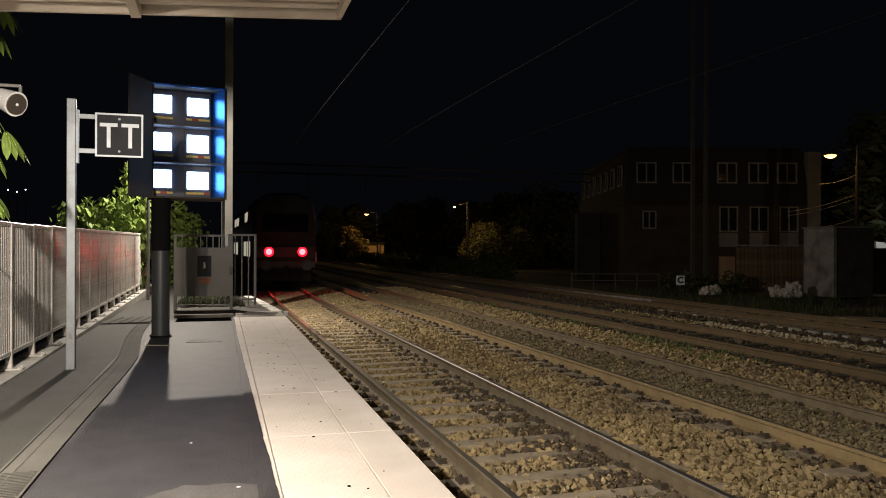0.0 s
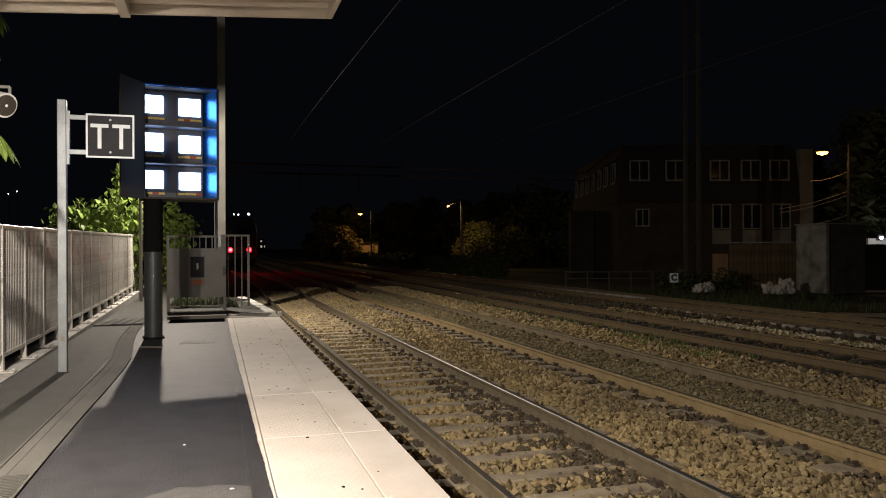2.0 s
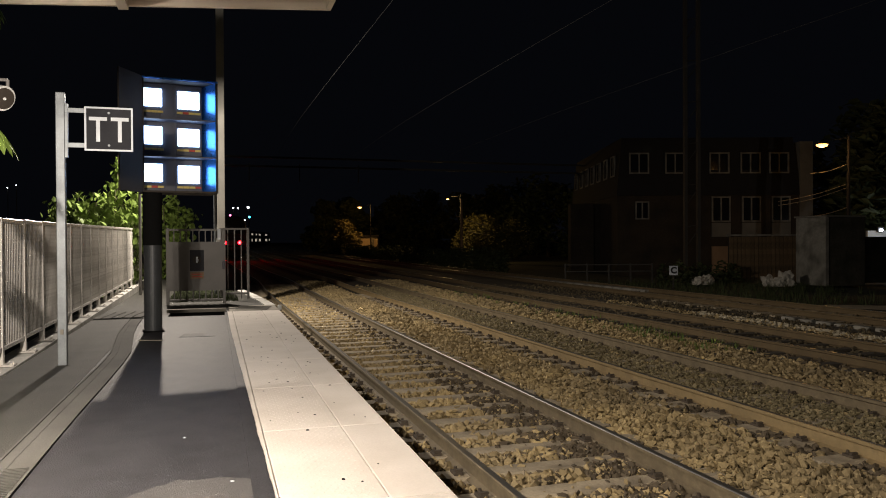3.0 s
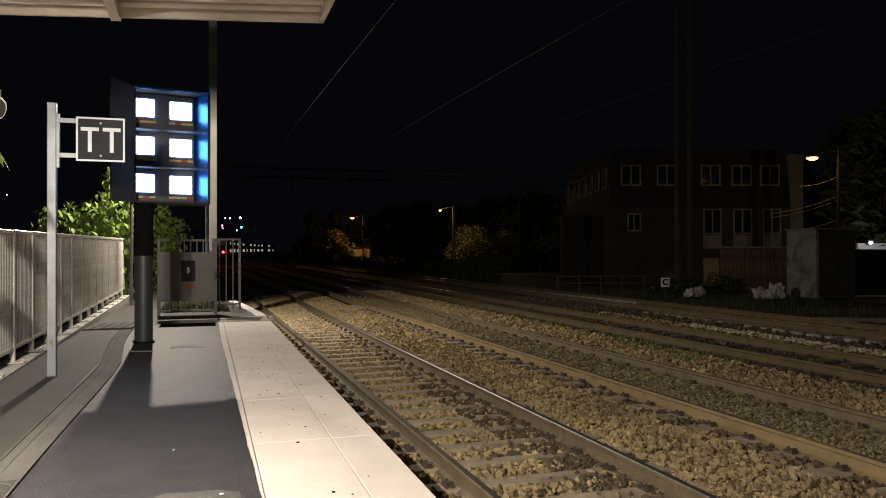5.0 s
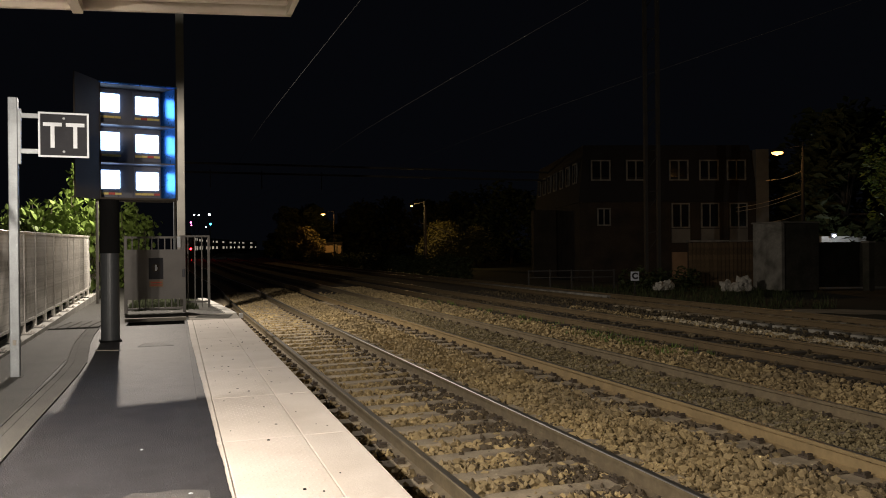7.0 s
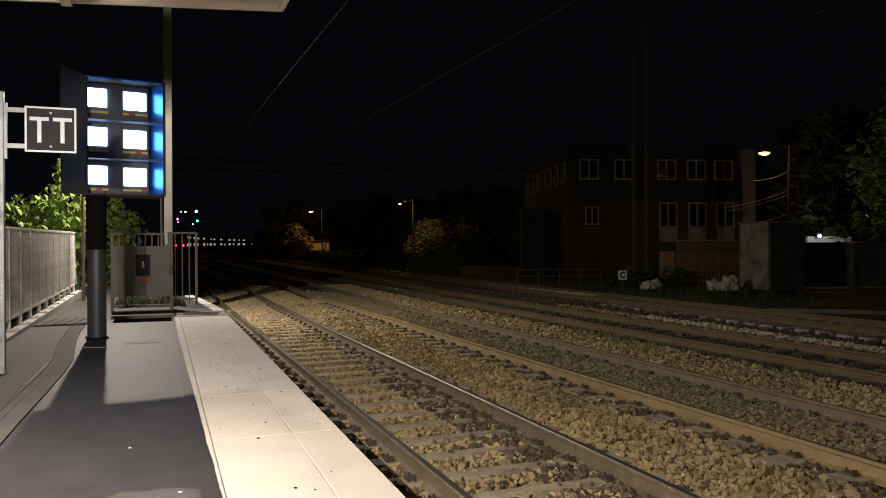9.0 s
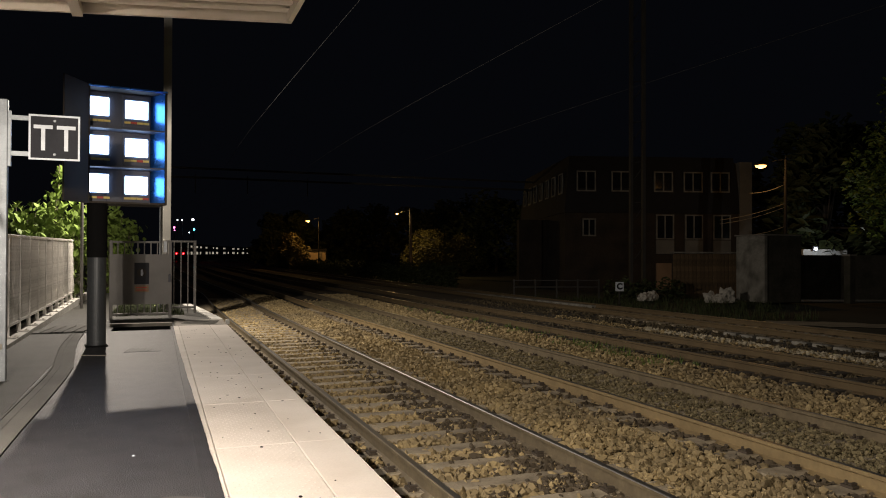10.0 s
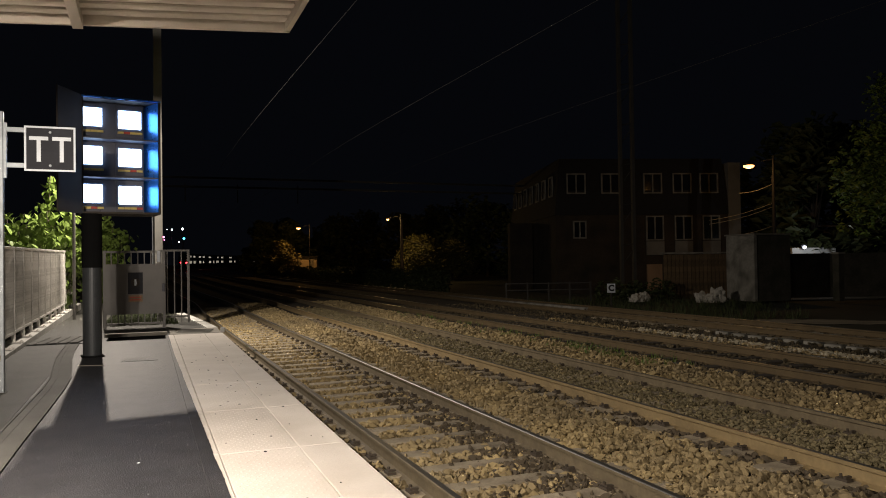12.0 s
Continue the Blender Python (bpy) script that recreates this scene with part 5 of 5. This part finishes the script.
# ---- far street details ----
def far_street():
    # pale wooden pole with an insulator arm and its cables
    p = thing("utility_pole", "pale wooden utility pole with a short arm", "pole")
    p.matrix_basis = turned(2.5, 75.0)
    bm = bmesh.new()
    rod(bm, (0, 0, GROUND - 0.1), (0, 0, 5.4), 0.13, 10, 0.09)
    part("post", bm, WOOD, p)
    bm = bmesh.new()
    rod(bm, (-0.55, 0, 3.75), (0, 0, 3.55), 0.04, 6)
    part("arm", bm, WOOD, p)
    bm = bmesh.new()
    rod(bm, (0, -0.05, 3.5), (2.4, -1.5, 2.7), 0.03, 6)
    part("cable", bm, CABLE, p)
    bm = bmesh.new()
    rod(bm, (0.6, -0.2, 2.2), (2.7, -1.2, 1.8), 0.02, 6)
    part("cable", bm, CABLE, p)
    # lit house wall by the distant lamp
    h = thing("distant_house", "low orange-lit house wall with a pale door", "house")
    h.matrix_basis = turned(-10.9, 108.0)
    bm = bmesh.new()
    box(bm, 0, 1.5, 0.50, 5.0, 3, 2.9)
    part("wall", bm, LIT_RENDER, h)
    bm = bmesh.new()
    box(bm, 0, 1.5, 2.07, 5.4, 3.4, 0.22)
    part("roof", bm, SLATE, h)
    bm = bmesh.new()
    box(bm, 1.7, -0.05, 1.0, 0.6, 0.1, 1.7)
    part("door", bm, BLOCK, h)
    # cables by the big street lamp
    q = thing("cable_pole", "dark pole with slack service cables to the building", "pole")
    q.matrix_basis = turned(20.8, 38.2)
    bm = bmesh.new()
    rod(bm, (0, 0, GROUND - 0.1), (0, 0, 5.5), 0.08, 10, 0.05)
    part("post", bm, SLATE, q)
    for z0, x1, z1 in ((5.05, -2.0, 4.55), (4.05, -3.6, 3.15), (3.85, -3.6, 2.95), (2.85, -2.6, 2.35)):
        bm = bmesh.new()
        tube(bm, [Vector((x1 * f, -0.2 * f, z0 + (z1 - z0) * f - 0.12 * math.sin(math.pi * f))) for f in (k / 8 for k in range(9))], 0.015)
        part("cable", bm, CABLE, q)
    # yard lamp
    y = thing("yard_lamp", "small bright white lamp on the shed wall", "lamp")
    y.matrix_basis = turned(24.25, 41.2)
    bm = bmesh.new()
    box(bm, 0, 0.06, 1.75, 0.3, 0.14, 0.24)
    part("housing", bm, BEZEL, y)
    bm = bmesh.new()
    ball(bm, (0, -0.04, 1.72), 0.085, 2, (1.3, 0.5, 1))
    part("lens", bm, LED_GLOW, y, "glowing white lens")


far_street()

rng_wood = random.Random(77)
for i, (u, v, hgt, spr) in enumerate(((-6, 128, 9, 5), (-2, 132, 10, 6), (4, 120, 9, 5), (9, 112, 9, 6), (14, 95, 9, 6), (12, 128, 11, 7), (-18, 150, 10, 6),
                                      (-14, 124, 7, 4), (20, 90, 10, 7), (-9, 140, 8, 5), (31, 52, 11, 6), (26.5, 44, 9.5, 3.6), (38, 60, 12, 7), (-17.4, 118, 8, 3.0), (-13.5, 119, 8, 3.5), (-16, 122, 8, 4))):
    tree("background_tree", street(u, v, GROUND), hgt, spr, 46, 60, 0.42, LEAF_DARK, 100 + i, "dark tree in the night beyond the tracks", 0.25, 0.08)


# ---- small marks on the platform ----
def spots():
    rng = random.Random(12)
    bm = bmesh.new()
    for _ in range(70):
        x, y, r = rng.uniform(0.22, 0.95), rng.uniform(1.8, 12), rng.uniform(0.004, 0.013)
        m = Matrix.Translation((x, y, 0.0062)) @ Matrix.Diagonal((1, rng.uniform(0.7, 1.6), 1, 1))
        bmesh.ops.create_cone(bm, cap_ends=True, segments=9, radius1=r, radius2=r * 0.8, depth=0.003, matrix=m)
    single("gum_spots", bm, BLACK, "dark trodden gum spots on the pale slabs", "stain", kind="stuff")
    for x, y, r in ((-0.32, 3.25, 0.007), (-0.05, 2.25, 0.009)):
        bm = bmesh.new()
        ball(bm, (x, y, r * 0.6), r, 1, (1.6, 0.8, 0.6))
        single("litter", bm, SIGN_WHITE, "small white scrap on the dark asphalt", "litter")


spots()


# ---- weeds and the pale pad by the sidings ----
def weeds(name, spans, height, seed, mat, label):
    """Thin blades in tufts, as one mesh."""
    rng = random.Random(seed)
    bm = bmesh.new()
    for x0, x1, y0, y1, n, base in spans:
        for _ in range(n):
            cx, cy = rng.uniform(x0, x1), rng.uniform(y0, y1)
            for _ in range(9):
                a, h = rng.uniform(0, 6.28), height * rng.uniform(0.4, 1.1)
                bx, by = cx + rng.uniform(-0.09, 0.09), cy + rng.uniform(-0.09, 0.09)
                w = 0.012
                lean = h * rng.uniform(0.2, 0.7)
                p = [bm.verts.new((bx - w * math.sin(a), by + w * math.cos(a), base)), bm.verts.new((bx + w * math.sin(a), by - w * math.cos(a), base)),
                     bm.verts.new((bx + lean * math.cos(a), by + lean * math.sin(a), base + h))]
                bm.faces.new(p)
    single(name, bm, mat, label, "weeds", kind="stuff")


weeds("ballast_weeds", [(8.1, 9.1, 9.3, 13.5, 60, -0.75), (8.2, 9.3, 14, 26, 50, -0.75), (15.2, 15.9, 8, 30, 160, -0.93)], 0.16, 31, LEAF,
      "sparse green weeds growing in the ballast")
weeds("path_grass", [(-1.0, 0.25, 14.9, 17.6, 600, -0.01), (-1.0, -0.1, 17.8, 22, 240, -0.01)], 0.10, 33, LEAF_DARK, "rough dark green grass behind the gate")
weeds("yard_weeds", [(16.2, 21.5, 18, 32, 320, -0.96), (21.5, 25, 22, 32, 160, -0.96)], 0.42, 32, LEAF_DARK, "dark tufts of tall weeds before the yard")
bm = bmesh.new()
rng_pad = random.Random(5)
ring = []
for i in range(40):
    a = i / 40 * 2 * math.pi
    r = 1 + rng_pad.uniform(-0.16, 0.16)
    ring.append(bm.verts.new((2.6 * r * math.cos(a), 0.9 * r * math.sin(a), 0)))
bm.faces.new(ring)
single("gravel_patch", bm, STONE_PALE, "pale trodden gravel patch in the yard ground", "gravel", kind="structure").matrix_basis = pose(20.2, 16.9, -0.93, 0, 0, -42)


# ---- what moves ----
def motions():
    """The train draws away along the line; every car follows the curve."""
    times = [0, 0.5, 1, 1.5, 2, 2.5, 3, 4, 5, 6, 7, 8, 9, 10, 11, 12]
    tail = [33.0, 40.6, 47.4, 54.9, 62.2, 70.0, 77.6, 92.5, 107.0, 121.5, 136, 150.5, 166, 183, 201, 219]
    for k, car in enumerate(train):
        rows = []
        for t, s in zip(times, tail):
            y = s + k * CAR
            ax, az, bx, bz = line_x(y + 3), line_z(y + 3), line_x(y + 20.1), line_z(y + 20.1)
            a = -math.atan2(bx - ax, 17.1)
            rows.append((t, Matrix.Translation((ax - (bx - ax) * 3 / 17.1, y, az - (bz - az) * 3 / 17.1)) @ Matrix.Rotation(a, 4, "Z")
                         @ Matrix.Rotation(math.atan2(bz - az, 17.1), 4, "X")))
        walk(car, rows)


motions()
